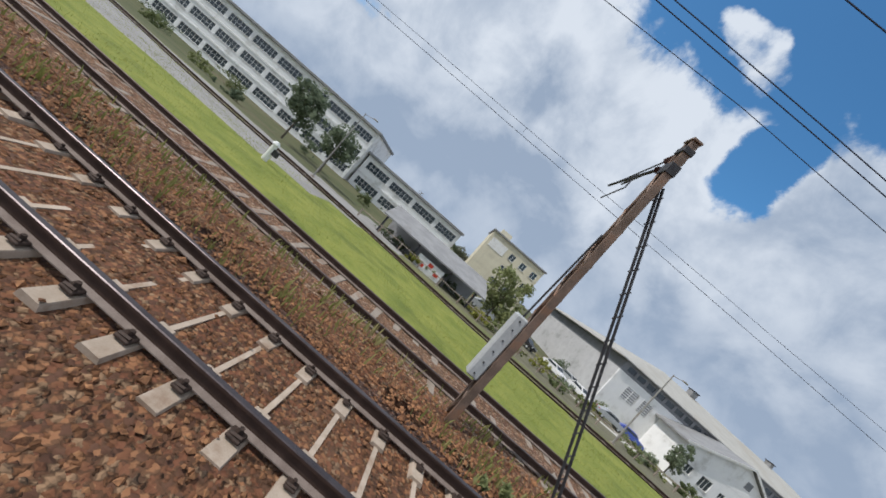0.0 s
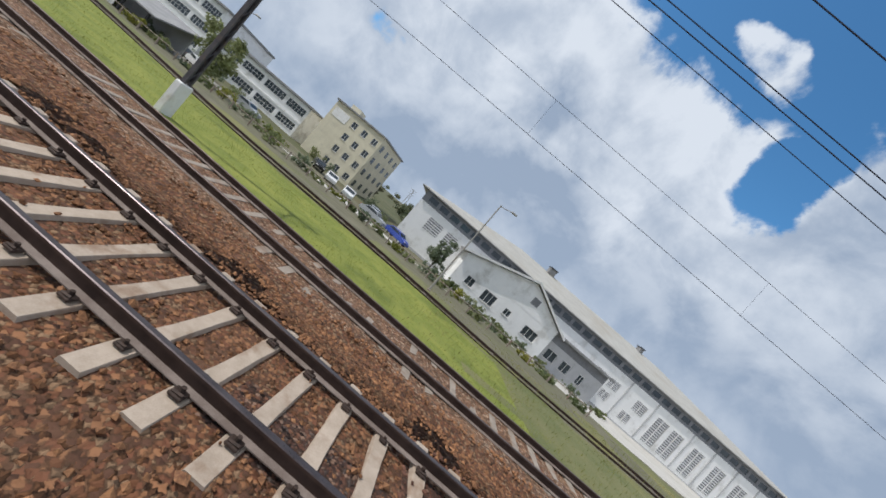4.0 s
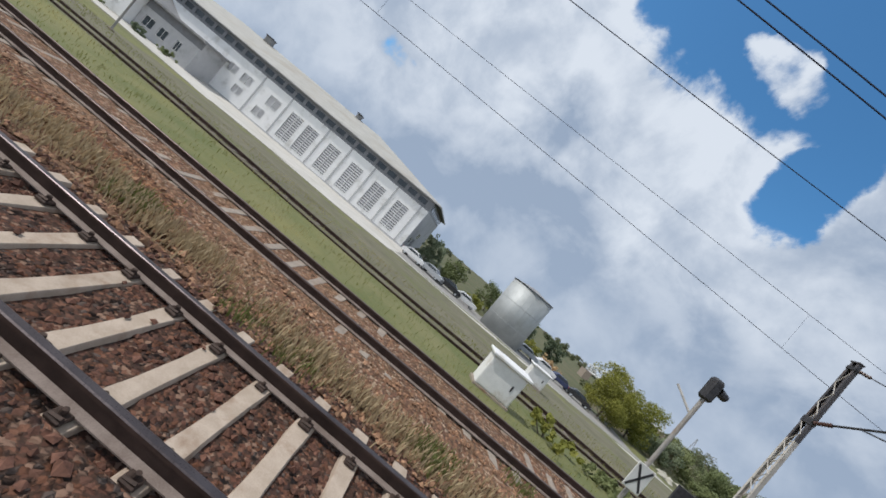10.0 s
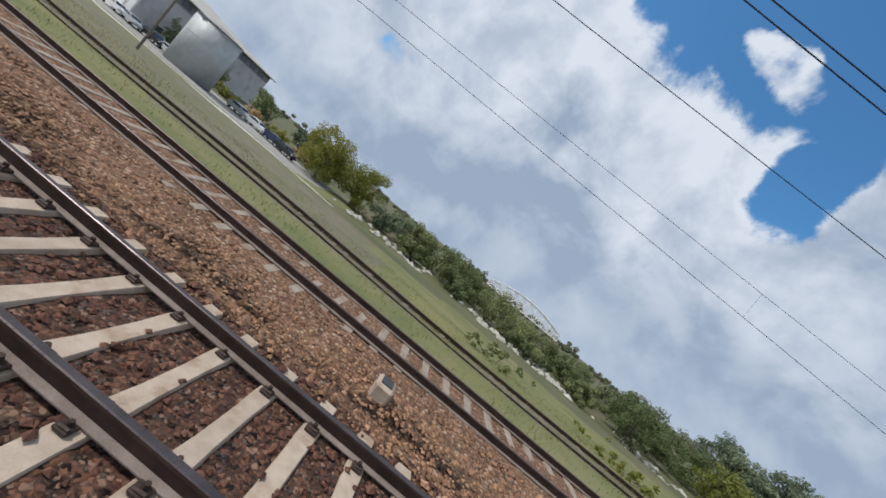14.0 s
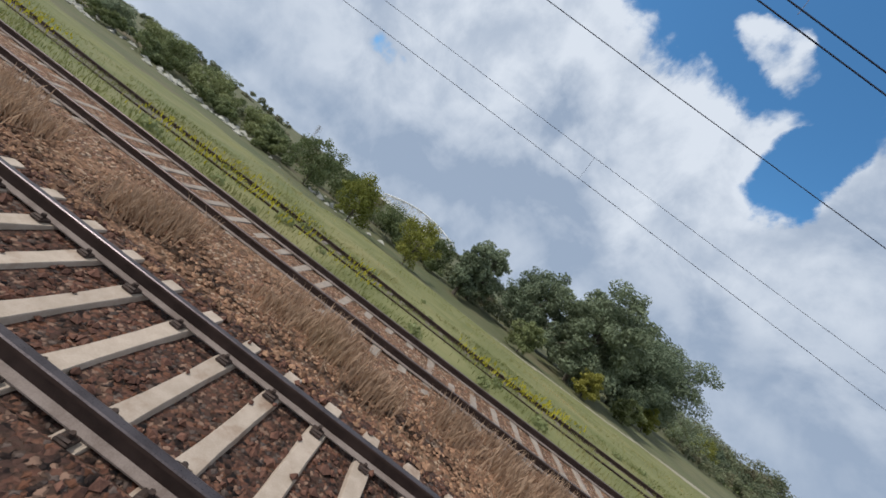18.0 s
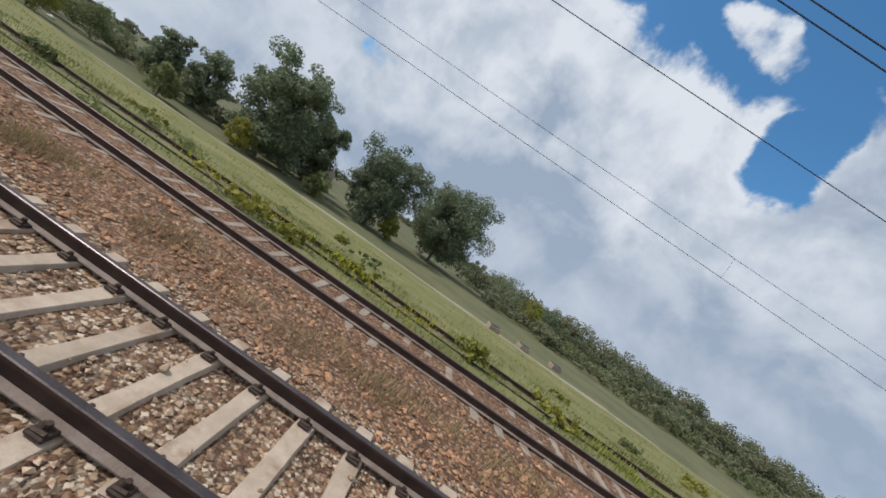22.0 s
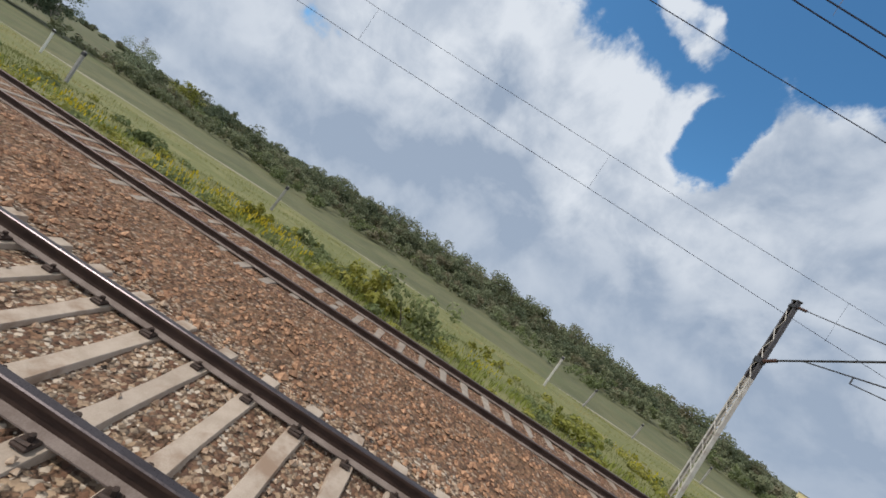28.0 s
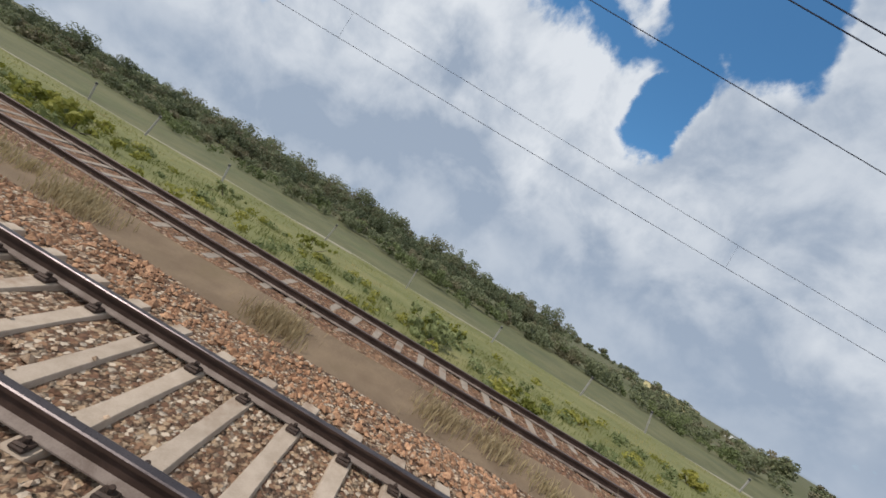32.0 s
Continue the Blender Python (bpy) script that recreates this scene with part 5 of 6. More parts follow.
# ---- steel truss bridge ----
bridge = thing("truss_bridge", "white-painted steel lattice girder bridge", "bridge", pose(205, 158, 4.0, 0, 0, -6), kind="structure")
for y in (0, 5):
    n, L = 9, 38.0
    low = [(L * i / n, -3.0) for i in range(n + 1)]
    top = [(L * i / n, -3.0 + 6.0 * math.sin(math.pi * (0.14 + 0.72 * i / n))) for i in range(n + 1)]
    for i in range(n):
        part("bottom_chord", T((low[i][0], y, low[i][1]), (low[i + 1][0], y, low[i + 1][1]), 0.28, n=6), M_WHITE_PAINT, bridge)
        part("top_chord", T((top[i][0], y, top[i][1]), (top[i + 1][0], y, top[i + 1][1]), 0.28, n=6), M_WHITE_PAINT, bridge)
        part("diagonal", T((low[i][0], y, low[i][1]), (top[i + 1][0], y, top[i + 1][1]), 0.16, n=5), M_WHITE_PAINT, bridge)
        part("diagonal", T((low[i + 1][0], y, low[i + 1][1]), (top[i][0], y, top[i][1]), 0.16, n=5), M_WHITE_PAINT, bridge)
    for i in range(n + 1):
        part("upright", T((low[i][0], y, low[i][1]), (top[i][0], y, top[i][1]), 0.2, n=5), M_WHITE_PAINT, bridge)
for x in (0, 38):
    part("abutment", B(x - 1.5, x + 1.5, -1, 6, -9, -3.3, 0.1), M_CONC2, bridge)
part("deck", B(0, 38, 0.3, 4.7, -3.3, -3.0), M_DARK, bridge)


# ---- trees ----
def leaves(centres, radii, n, size, flat=0.85):
    """Leaf cards spread over the outside of a set of clumps, mostly facing outwards."""
    C, R = np.asarray(centres), np.asarray(radii)
    k = RNG.choice(len(C), n, p=R ** 2 / np.sum(R ** 2))
    v = RNG.normal(0, 1, (n, 3))
    v /= np.linalg.norm(v, axis=1)[:, None]
    r = R[k] * (1.0 - 0.5 * RNG.uniform(0, 1, n) ** 2 + RNG.normal(0, 0.07, n))
    P = C[k] + v * r[:, None] * np.array([1, 1, flat])
    nn = v + RNG.normal(0, 0.55, (n, 3)) + np.array([0, 0, 0.25])
    nn /= np.linalg.norm(nn, axis=1)[:, None]
    a = np.cross(nn, RNG.normal(0, 1, (n, 3)))
    a /= np.linalg.norm(a, axis=1)[:, None]
    b = np.cross(nn, a)
    s = size * RNG.uniform(0.5, 1.4, n)[:, None]
    V = np.stack([P - a * s, P - b * s * 0.55, P + a * s, P + b * s * 0.55], 1).reshape(-1, 3)
    return V, (np.arange(n) * 4)[:, None] + np.array([[0, 1, 2, 3]])


def tree(name, label, x, y, height, width, mat, n=3200, size=0.24, trunk=0.22, lobes=16, shape=0.6, z=None):
    """Trunk, limbs to a handful of boughs, and many small clumps of leaves round each bough."""
    z0 = zw(x, y) - 0.1 if z is None else z
    t = thing(name, label, "tree", pose(x, y, z0))
    base = height * (1 - shape)
    mid, half_h = base + (height - base) * 0.52, (height - base) * 0.5
    boughs, C, R = [], [], []
    for i in range(lobes):
        u = (i + 0.5) / lobes
        zz = -0.95 + 1.85 * u
        rim = math.sqrt(max(0.06, 1 - (zz * 0.95) ** 2))
        a = i * 2.4 + RNG.uniform(-0.6, 0.6)
        rr = rim * RNG.uniform(0.3, 0.95)
        c = Vector((math.cos(a) * rr * width * 0.42, math.sin(a) * rr * width * 0.42, mid + zz * half_h * RNG.uniform(0.72, 0.95)))
        boughs.append(c)
        big = width * RNG.uniform(0.13, 0.23)
        for k in range(6):
            v = Vector((RNG.normal(), RNG.normal(), RNG.normal() * 0.7)).normalized()
            C.append(tuple(c + v * big * RNG.uniform(0.35, 1.0)))
            R.append(big * RNG.uniform(0.35, 0.62))
    part("trunk", T((0, 0, 0), (RNG.uniform(-0.2, 0.2), 0, mid), trunk, trunk * 0.4, 8), M_BARK, t)
    for c in boughs[::2]:
        part("limb", T((0, 0, base + (mid - base) * RNG.uniform(0.1, 0.8)), c, trunk * 0.4, trunk * 0.1, 6), M_BARK, t)
    V, F = leaves(C, R, n, size)
    arrays("crown", V, F, mat, t, 4)
    return t


def bush(name, label, x, y, height, width, mat, n=1500, size=0.16, z=None, category="bush"):
    z0 = zw(x, y) - 0.05 if z is None else z
    t = thing(name, label, category, pose(x, y, z0))
    C = [(RNG.normal(0, 0.21) * width, RNG.normal(0, 0.17) * width, height * RNG.uniform(0.12, 0.80) * RNG.uniform(0.75, 1.0)) for _ in range(24)]
    R = [min(height, width) * RNG.uniform(0.09, 0.21) for _ in C]
    for c in C[:3]:
        part("stem", T((c[0] * 0.3, c[1] * 0.3, -0.05), c, 0.03, 0.012, 5), M_BARK, t)
    V, F = leaves(C, R, n, size)
    arrays("crown", V, F, mat, t, 4)
    return t


TREES = [
    ("tree", "tall dark green tree with a full crown beside the line", 269.5, 58, 18.0, 15, M_LEAF_DARK, 13000),
    ("tree", "tall dark green tree in the row", 272, 72, 15.0, 12, M_LEAF_DARK, 6000),
    ("tree", "dark green tree in the row", 263, 70, 15, 11, M_LEAF_DARK, 6000),
    ("tree", "grey-green tree with an open crown", 287, 74, 17.3, 18, M_LEAF_DARK, 12000),
    ("round_tree", "round dense dark green tree standing alone", 302, 89, 19.5, 23, M_LEAF_DARK, 19000),
    ("tree", "dark green tree with an open crown behind the scrub", 262.7, 84, 14.5, 12, M_LEAF_DARK, 5000),
    ("tree", "small dark green tree behind the siding", 250, 66, 12, 9, M_LEAF_DARK, 4200),
    ("tree", "small grey-green tree with an open crown", 247, 60, 10.5, 7, M_LEAF_DARK, 3600),
]
for a in TREES:
    tree(*a[:7], n=int(a[7] * 2.4), size=0.25, shape=0.97, lobes=30, trunk=0.4)
for x, y, hgt, wd, mat in ((238, 48, 7, 7.5, M_LEAF_LIGHT), (229, 46, 6.4, 7.5, M_LEAF_LIGHT), (219, 52, 7.6, 8, M_LEAF_MID), (258, 50, 5, 5, M_LEAF_MID), (270, 52, 4.5, 5, M_LEAF_LIGHT), (281, 58, 4, 5, M_LEAF_MID), (293, 70, 5, 5, M_LEAF_LIGHT), (325, 99, 10.0, 12, M_LEAF_DARK), (335, 104, 8.0, 9, M_LEAF_LIGHT), (332, 110, 6, 8, M_LEAF_MID), (343, 108, 7, 8, M_LEAF_DARK)):
    tree("small_tree", "low spreading yellow-green tree" if mat is M_LEAF_LIGHT else "low spreading green tree", x, y, hgt, wd, mat, 5000, 0.16, 0.12, 16, 0.95)
# car-park side
tree("roadside_tree", "bushy yellow-green tree beside the car park", 158.5, 56, 8.4, 9.5, M_LEAF_LIGHT, 16000, 0.14, 0.15, 26, 1.0)
tree("roadside_tree", "bushy yellow-green tree beside the car park", 165, 58, 7.2, 8.5, M_LEAF_LIGHT, 11000, 0.14, 0.15, 22, 1.0)
for x, y, hgt, wd, mat in ((122, 62, 5.5, 5, M_LEAF_DARK), (128, 66, 4.5, 6, M_LEAF_MID), (137, 70, 5.5, 7, M_LEAF_MID), (146, 72, 5.0, 6, M_LEAF_DARK), (152, 70, 5, 5, M_LEAF_DARK)):
    tree("small_tree", "dull green tree behind the car park", x, y, hgt, wd, mat, 3600, 0.16, 0.12, 14, 0.9)
for x, y, hgt, wd in ((172, 60, 6, 8), (178, 64, 7, 9), (184, 60, 7.5, 9), (190, 66, 7, 10), (196, 58, 7, 9), (203, 62, 6.8, 10), (209, 58, 6, 9), (214, 66, 7, 9), (187, 55, 4.2, 7), (200, 54, 4, 7), (178, 55, 3.4, 6), (211, 53, 4, 7), (222, 60, 8, 9), (232, 62, 8, 9), (241, 66, 8, 9)):
    bush("hedge_bush", "dense dark green scrub on the bank", x, y, hgt, wd, M_LEAF_DARK if RNG.random() < 0.25 else M_LEAF_MID, 5200, 0.17)
for x, y, hgt, wd, mat in ((134, 63, 2.6, 5, M_LEAF_LIGHT), (140, 64, 2.4, 5, M_DRY), (146, 63, 2.8, 6, M_LEAF_LIGHT), (151, 64, 2.4, 5, M_DRY), (126, 62, 2.5, 5, M_LEAF_MID)):
    bush("bank_bush", "straw-yellow scrub on the bank behind the parked cars" if mat is M_DRY else "green scrub on the bank behind the parked cars", x, y, hgt, wd, mat, 900, 0.2)
# station side
tree("yard_tree", "rounded green tree beside the shelter", 12.5, 42.5, 6.2, 6.5, M_LEAF_MID, 3000, 0.2, 0.14, 14, 0.85)
tree("yard_tree", "dark green tree before the factory", -21, 55, 8.5, 8, M_LEAF_DARK, 3000, 0.24, 0.18)
tree("yard_tree", "dull green tree in the yard", -13, 50, 6.5, 6, M_LEAF_DARK, 2200, 0.22, 0.15)
tree("conifer", "dark spreading conifer before the goods hall", 46.5, 47.5, 5.2, 4, M_LEAF_DARK, 2200, 0.16, 0.1, 14, 0.85)
for x, y, hgt, wd, mat in ((17, 70, 3, 3.5, M_LEAF_MID), (21, 70, 2.4, 3, M_LEAF_DARK), (50, 46.5, 1.6, 3, M_LEAF_MID), (54, 46.8, 1.5, 3, M_LEAF_DARK), (58, 46.5, 1.3, 3, M_LEAF_MID), (62, 46.8, 1.6, 3, M_LEAF_DARK), (66, 46.8, 1.4, 3.5, M_LEAF_MID), (72, 48, 1.4, 3, M_LEAF_DARK), (77, 48.5, 1.2, 2.6, M_LEAF_MID), (37, 52, 2.2, 3, M_LEAF_MID), (33, 60, 3, 4, M_LEAF_DARK), (-40, 52, 2, 4, M_LEAF_MID), (-52, 54, 2.4, 4, M_LEAF_DARK), (-30, 48, 1.8, 5, M_LEAF_MID), (-24, 46, 1.6, 4, M_LEAF_DARK), (-62, 50, 2.2, 5, M_LEAF_MID), (-70, 52, 2.4, 6, M_LEAF_DARK), (-46, 60, 3, 5, M_LEAF_DARK), (-34, 62, 2.6, 5, M_LEAF_MID), (-20, 62, 2.6, 4, M_LEAF_DARK), (-8, 60, 2.4, 4, M_LEAF_MID), (2, 58, 2.4, 4, M_LEAF_DARK), (8, 56, 2.2, 4, M_LEAF_MID)):
    bush("shrub", "clipped green shrub by the building" if y < 50 else "dense green garden shrub", x, y, hgt, wd, mat, 900, 0.13)
# overgrown strip along the yard's edge
for i in range(34):
    s, d = -6 + i * 2.1 + RNG.uniform(-0.8, 0.8), RNG.uniform(31.8, 37)
    x, y = place(s, d)
    bush("shrub", "untidy green shrub along the yard's edge", float(x), float(y), RNG.uniform(0.7, 1.7), RNG.uniform(1.6, 3.2), (M_LEAF_DARK, M_LEAF_MID, M_LEAF_LIGHT, M_LEAF_MID)[i % 4], 420, 0.13)
# weed bushes on the embankment of the open country
for i in range(64):
    s, d = RNG.uniform(285, 535), RNG.uniform(11.0, 23)
    x, y = place(s, d)
    bush("weed_bush", "leafy green weed bush in the rough grass", float(x), float(y), RNG.uniform(0.35, 0.95), RNG.uniform(1.2, 3.0), (M_LEAF_MID, M_LEAF_LIGHT, M_LEAF_LIGHT, M_LEAF_LIGHT)[i % 4], 420, 0.10, z=zg(s, d))
# low leafy weeds, in uncounted clumps
for name, n, mat, lo, hi, s0, s1 in (("leafy_weeds", 520, M_LEAF_MID, 10.2, 19, 326, 545), ("leafy_weeds", 480, M_LEAF_LIGHT, 10.2, 21, 322, 545), ("leafy_weeds", 60, M_LEAF_MID, 10.0, 20, 232, 300)):
    cs, cd = RNG.uniform(s0, s1, n), lo + (hi - lo) * RNG.uniform(0, 1, n) ** 1.4
    X, Y_ = place(cs, cd)
    R = RNG.uniform(0.12, 0.42, n)
    V, F = leaves(np.stack([X, Y_, ground_z(cs, cd) + R * 0.35], 1), R, n * 70, 0.075, 0.6)
    tagged(arrays(name, V, F, mat, None, 4), "low clumps of leafy green weeds in the verge grass", "weeds", kind="stuff")
# weeds and shrubs by the track
for s, d, hgt, wd, mat in ((406.2, 12.3, 1.9, 2.6, M_LEAF_MID), (404.4, 12.6, 1.4, 2.0, M_LEAF_LIGHT), (348.5, 11.3, 1.3, 2.2, M_LEAF_LIGHT), (345, 11.8, 1.0, 2.0, M_LEAF_MID), (131, 11.6, 0.7, 2.6, M_LEAF_LIGHT), (133.5, 11.8, 0.6, 2.0, M_LEAF_MID), (428, 12, 1.3, 2.4, M_LEAF_MID), (433, 12.6, 1.2, 2.2, M_LEAF_MID), (439, 12.2, 1.1, 2.6, M_LEAF_LIGHT), (72.5, 9.9, 0.6, 0.7, M_LEAF_LIGHT), (188, 19, 1.0, 5, M_LEAF_MID), (196, 18.6, 1.0, 6, M_LEAF_LIGHT), (3.4, 5.0, 0.35, 0.9, M_LEAF_MID), (366, 13, 1.2, 2.2, M_LEAF_LIGHT), (452, 12.5, 1.2, 3, M_LEAF_MID), (466, 12.5, 1.1, 3, M_LEAF_LIGHT), (480, 12.8, 1.2, 3, M_LEAF_MID), (348.3, 6.1, 0.65, 1.9, M_LEAF_MID), (340, 13.5, 1.6, 4.5, M_LEAF_LIGHT), (336, 14, 1.5, 4, M_LEAF_LIGHT)):
    x, y = place(s, d)
    bush("weed_bush", "leafy green weed bush beside the track", float(x), float(y), hgt, wd, mat, 700, 0.10, z=zg(s, d) if d > 9.4 else -0.32)


def woods(name, label, x0, x1, y_func, depth, height, count, size, mat, z_func):
    """A far belt of trees: many lobed crowns, joined."""
    C, R = [], []
    for i in range(count):
        x = RNG.uniform(x0, x1)
        y = y_func(x) + RNG.uniform(0, depth)
        hgt = height * RNG.uniform(0.45, 1.0) * (1.5 if RNG.random() < 0.15 else 1.0)
        zb = z_func(x, y)
        for j in range(6):
            C.append((x + RNG.normal(0, hgt * 0.28), y + RNG.normal(0, hgt * 0.2), zb + hgt * RNG.uniform(0.2, 0.8)))
            R.append(hgt * RNG.uniform(0.15, 0.30))
    V, F = leaves(C, R, count * 240, size * 0.72)
    return tagged(arrays(name, V, F, mat, None, 4), label, "woods", kind="stuff")


woods("far_woods", "belt of mixed green trees across the field", 330, 620, lambda x: np.interp(x, [330, 500, 700], [225, 195, 130]), 40, 13.0, 300, 0.95, M_LEAF_FAR, lambda x, y: -4.2)
woods("hedge_row", "dark hedge across the field", 312, 560, lambda x: np.interp(x, [312, 420, 600], [106, 112, 90]), 14, 7.4, 260, 0.5, M_LEAF_FAR, zw)
woods("field_scrub", "patchy green scrub along the field before the hedge", 330, 590, lambda x: np.interp(x, [330, 420, 600], [88, 70, 24]) + 9 * math.sin(x * 0.11), 12, 3.6, 120, 0.3, M_LEAF_MID, zw)
woods("field_scrub", "dense green scrub belt across the field before the hedge", 318, 600, lambda x: float(np.interp(x, _x, _y)) + 82.0, 24, 4.6, 300, 0.42, M_LEAF_FAR, zw)
woods("field_trees", "stand of taller green trees behind the hedge", 384, 452, lambda x: 112.0, 16, 8.8, 46, 0.72, M_LEAF_FAR, zw)
woods("scrub_belt", "dense dark scrub belt along the field's edge", 168, 262, lambda x: 66.0, 20, 4.0, 110, 0.42, M_LEAF_FAR, zw)
woods("far_woods", "hazy far woods on the horizon", -300, 900, lambda x: 330.0, 60, 9, 260, 1.1, M_LEAF_FAR, lambda x, y: -4.0)
woods("far_woods", "far belt of green trees on the horizon", 600, 900, lambda x: np.interp(x, [600, 900], [60, 20]), 60, 6, 120, 0.8, M_LEAF_FAR, lambda x, y: -4.0)
woods("far_woods", "trees behind the factory yard", -200, 40, lambda x: 120.0, 20, 6, 50, 0.6, M_LEAF_FAR, zw)

# pale rubble bank beyond the siding
rub = []
for i in range(140):
    c = RNG.choice([170.0, 178.0, 193.0, 206.0, 224.0])
    rub.append((c + RNG.normal(0, 3.0), 52.5 + RNG.normal(0, 2.0), RNG.uniform(0.2, 0.75)))
P = np.array([(x, y, zw(x, y) + r * 0.1) for x, y, r in rub])
tagged(scatter("rubble_bank", octa, P, RNG.uniform(0, 6, 140), np.array([[r * 1.3, r, r * 0.8] for _, _, r in rub]), M_ROCK), "bank of pale rubble blocks beside scrub", "rubble", kind="stuff")


# ---- cars ----
def car_paint(name, c):
    return material(name, c, tuple(min(1, q * 1.1) for q in c), 1, 0.3, 0.0, 20, 0.1, vary=0, spec=0.6)


PAINTS = [("white", car_paint("car_white", (0.7, 0.7, 0.7))), ("silver grey", car_paint("car_silver", (0.36, 0.38, 0.4))), ("dark blue", car_paint("car_blue", (0.03, 0.04, 0.10))), ("black", car_paint("car_black", (0.02, 0.02, 0.022))), ("bright blue", car_paint("car_bright_blue", (0.06, 0.10, 0.42)))]


def car(m, paint):
    t = thing("parked_car", paint[0] + " parked hatchback on the forecourt", "car", m, "parked cars")
    prof = [(-2.05, 0.35), (-2.1, 0.75), (-1.75, 0.92), (-1.05, 0.98), (-0.55, 1.42), (0.9, 1.45), (1.65, 1.02), (2.05, 0.92), (2.1, 0.38)]
    bm = prism([(0, 0)] * 0 + [(p[0], p[1]) for p in prof], -0.82, 0.82)
    bmesh.ops.bevel(bm, geom=bm.edges[:], offset=0.06, segments=2, affect="EDGES")
    part("body", bm, paint[1], t)
    for sx in (-0.825, 0.805):
        v = prism([(-0.85, 1.02), (-0.5, 1.34), (0.85, 1.37), (1.35, 1.04)], sx, sx + 0.02)
        part("side_window", v, M_GLASS, t)
    part("windscreen", prism([(-1.06, 1.0), (-0.62, 1.40), (-0.60, 1.38), (-1.04, 0.98)], -0.68, 0.68), M_GLASS, t)
    for y in (-1.3, 1.3):
        for x in (-0.80, 0.62):
            w_ = part("wheel", T((x, y, 0.32), (x + 0.18, y, 0.32), 0.32, n=14), M_TYRE, t)
            part("rim", T((x - 0.006 if x < 0 else x + 0.17, y, 0.32), (x + 0.01 if x < 0 else x + 0.19, y, 0.32), 0.19, n=10), M_CLAD, w_)
    for x in (-0.6, 0.6):
        part("headlight", B(x - 0.16, x + 0.16, -2.1, -2.03, 0.68, 0.82, 0.02), M_WHITE_PAINT, t)
        part("tail_light", B(x - 0.14, x + 0.14, 2.03, 2.1, 0.78, 0.92, 0.02), M_RED, t)
    return t


for i, (x, y, a) in enumerate(((121, 52.5, 80), (124.6, 52.2, 70), (128, 52.8, 85), (131, 53.4, 88), (143.5, 55, 80), (147, 55, 84), (150.3, 55, 82), (153.5, 54, 75), (34.5, 58, 20), (40.5, 49, 60), (8, 47, 60), (4, 49, 70), (31.7, 50, 15), (36.4, 48.5, 75), (28, 52, 20), (24, 56, 30), (14, 50, 80))):
    car(pose(x, y, zw(x, y) + 0.02, 0, 0, a), PAINTS[(0, 1, 3, 0, 1, 0, 2, 3, 1, 4, 0, 3, 0, 1, 0, 3, 1)[i]])


# ---- trackside things ----
fence = thing("yard_fence", "low pale post and rail fence along the station yard", "fence", kind="structure")
fp = [(s, *[float(q) for q in place(s, 31.0)]) for s in np.arange(-8, 64.1, 2.4)]
for (s, x, y), nxt in zip(fp, fp[1:] + [None]):
    z = zg(s, 31.0)
    part("post", B(x - 0.06, x + 0.06, y - 0.06, y + 0.06, z - 0.3, z + 0.8, 0.01), M_CONC2, fence)
    if nxt:
        z2 = zg(nxt[0], 31.0)
        part("fence_rail", T((x, y, z + 0.7), (nxt[1], nxt[2], z2 + 0.7), 0.035, n=6), M_CONC2, fence)


def lamp_post(s, d, hgt, label, arm=0.9):
    t = thing("light_mast", label, "lamp post", at(s, d, zg(s, d)))
    part("pole", T((0, 0, -0.2), (0, 0, hgt), 0.07, 0.045, 8), M_POLE_GREY, t)
    part("foot", B(-0.15, 0.15, -0.15, 0.15, -0.2, 0.12, 0.02), M_CONC2, t)
    part("bracket", T((0, 0, hgt - 0.1), (arm, 0, hgt + 0.1), 0.025, n=6), M_POLE_GREY, t)
    part("lamp_head", B(arm - 0.1, arm + 0.35, -0.1, 0.1, hgt + 0.05, hgt + 0.17, 0.03), M_POLE_GREY, t)
    return t


lamp_post(98.5, 23.0, 6.2, "pale concrete light mast by the siding")
lamp_post(45.5, 24.0, 7.5, "pale concrete light mast by the siding")
brown_pole = thing("wooden_pole", "thin brown timber pole by the forecourt", "pole", at(154.0, 27.4, zg(154, 27.4)))
part("shaft", T((0, 0, -0.3), (0, 0, 6.3), 0.10, 0.075, 8), M_TIMBER, brown_pole)
part("cross_piece", B(-0.22, 0.22, -0.05, 0.05, 5.9, 6.02, 0.01), M_TIMBER, brown_pole)
lamp_post(-13, 30, 7.0, "tall grey yard light mast")
lamp_post(20, 27, 7.0, "tall grey yard light mast")

sig = thing("signal_mast", "colour-light signal on a red and white banded post", "railway signal", at(148.5, 11.1, zg(148.5, 11.1)))
for i in range(10):
    part("band", T((0, 0, i * 0.42), (0, 0, (i + 1) * 0.42), 0.06, n=10), M_RED if i % 2 else M_WHITE_PAINT, sig)
part("foot", B(-0.2, 0.2, -0.2, 0.2, -0.3, 0.0, 0.02), M_CONC2, sig)
hd = part("signal_head", B(-0.2, 0.2, -0.12, 0.12, 4.2, 6.0, 0.04), M_DARK, sig)
part("back_box", B(-0.3, -0.204, -0.16, 0.16, 4.15, 6.05, 0.03), M_WHITE_PAINT, sig, "pale grey housing behind the lamps")
part("service_platform", B(-0.75, -0.32, -0.3, 0.5, 4.02, 4.07, 0.01), M_POLE_GREY, sig)
for y in (-0.28, 0.48):
    part("guard_post", T((-0.72, y, 4.07), (-0.72, y, 5.1), 0.018, n=6), M_POLE_GREY, sig)
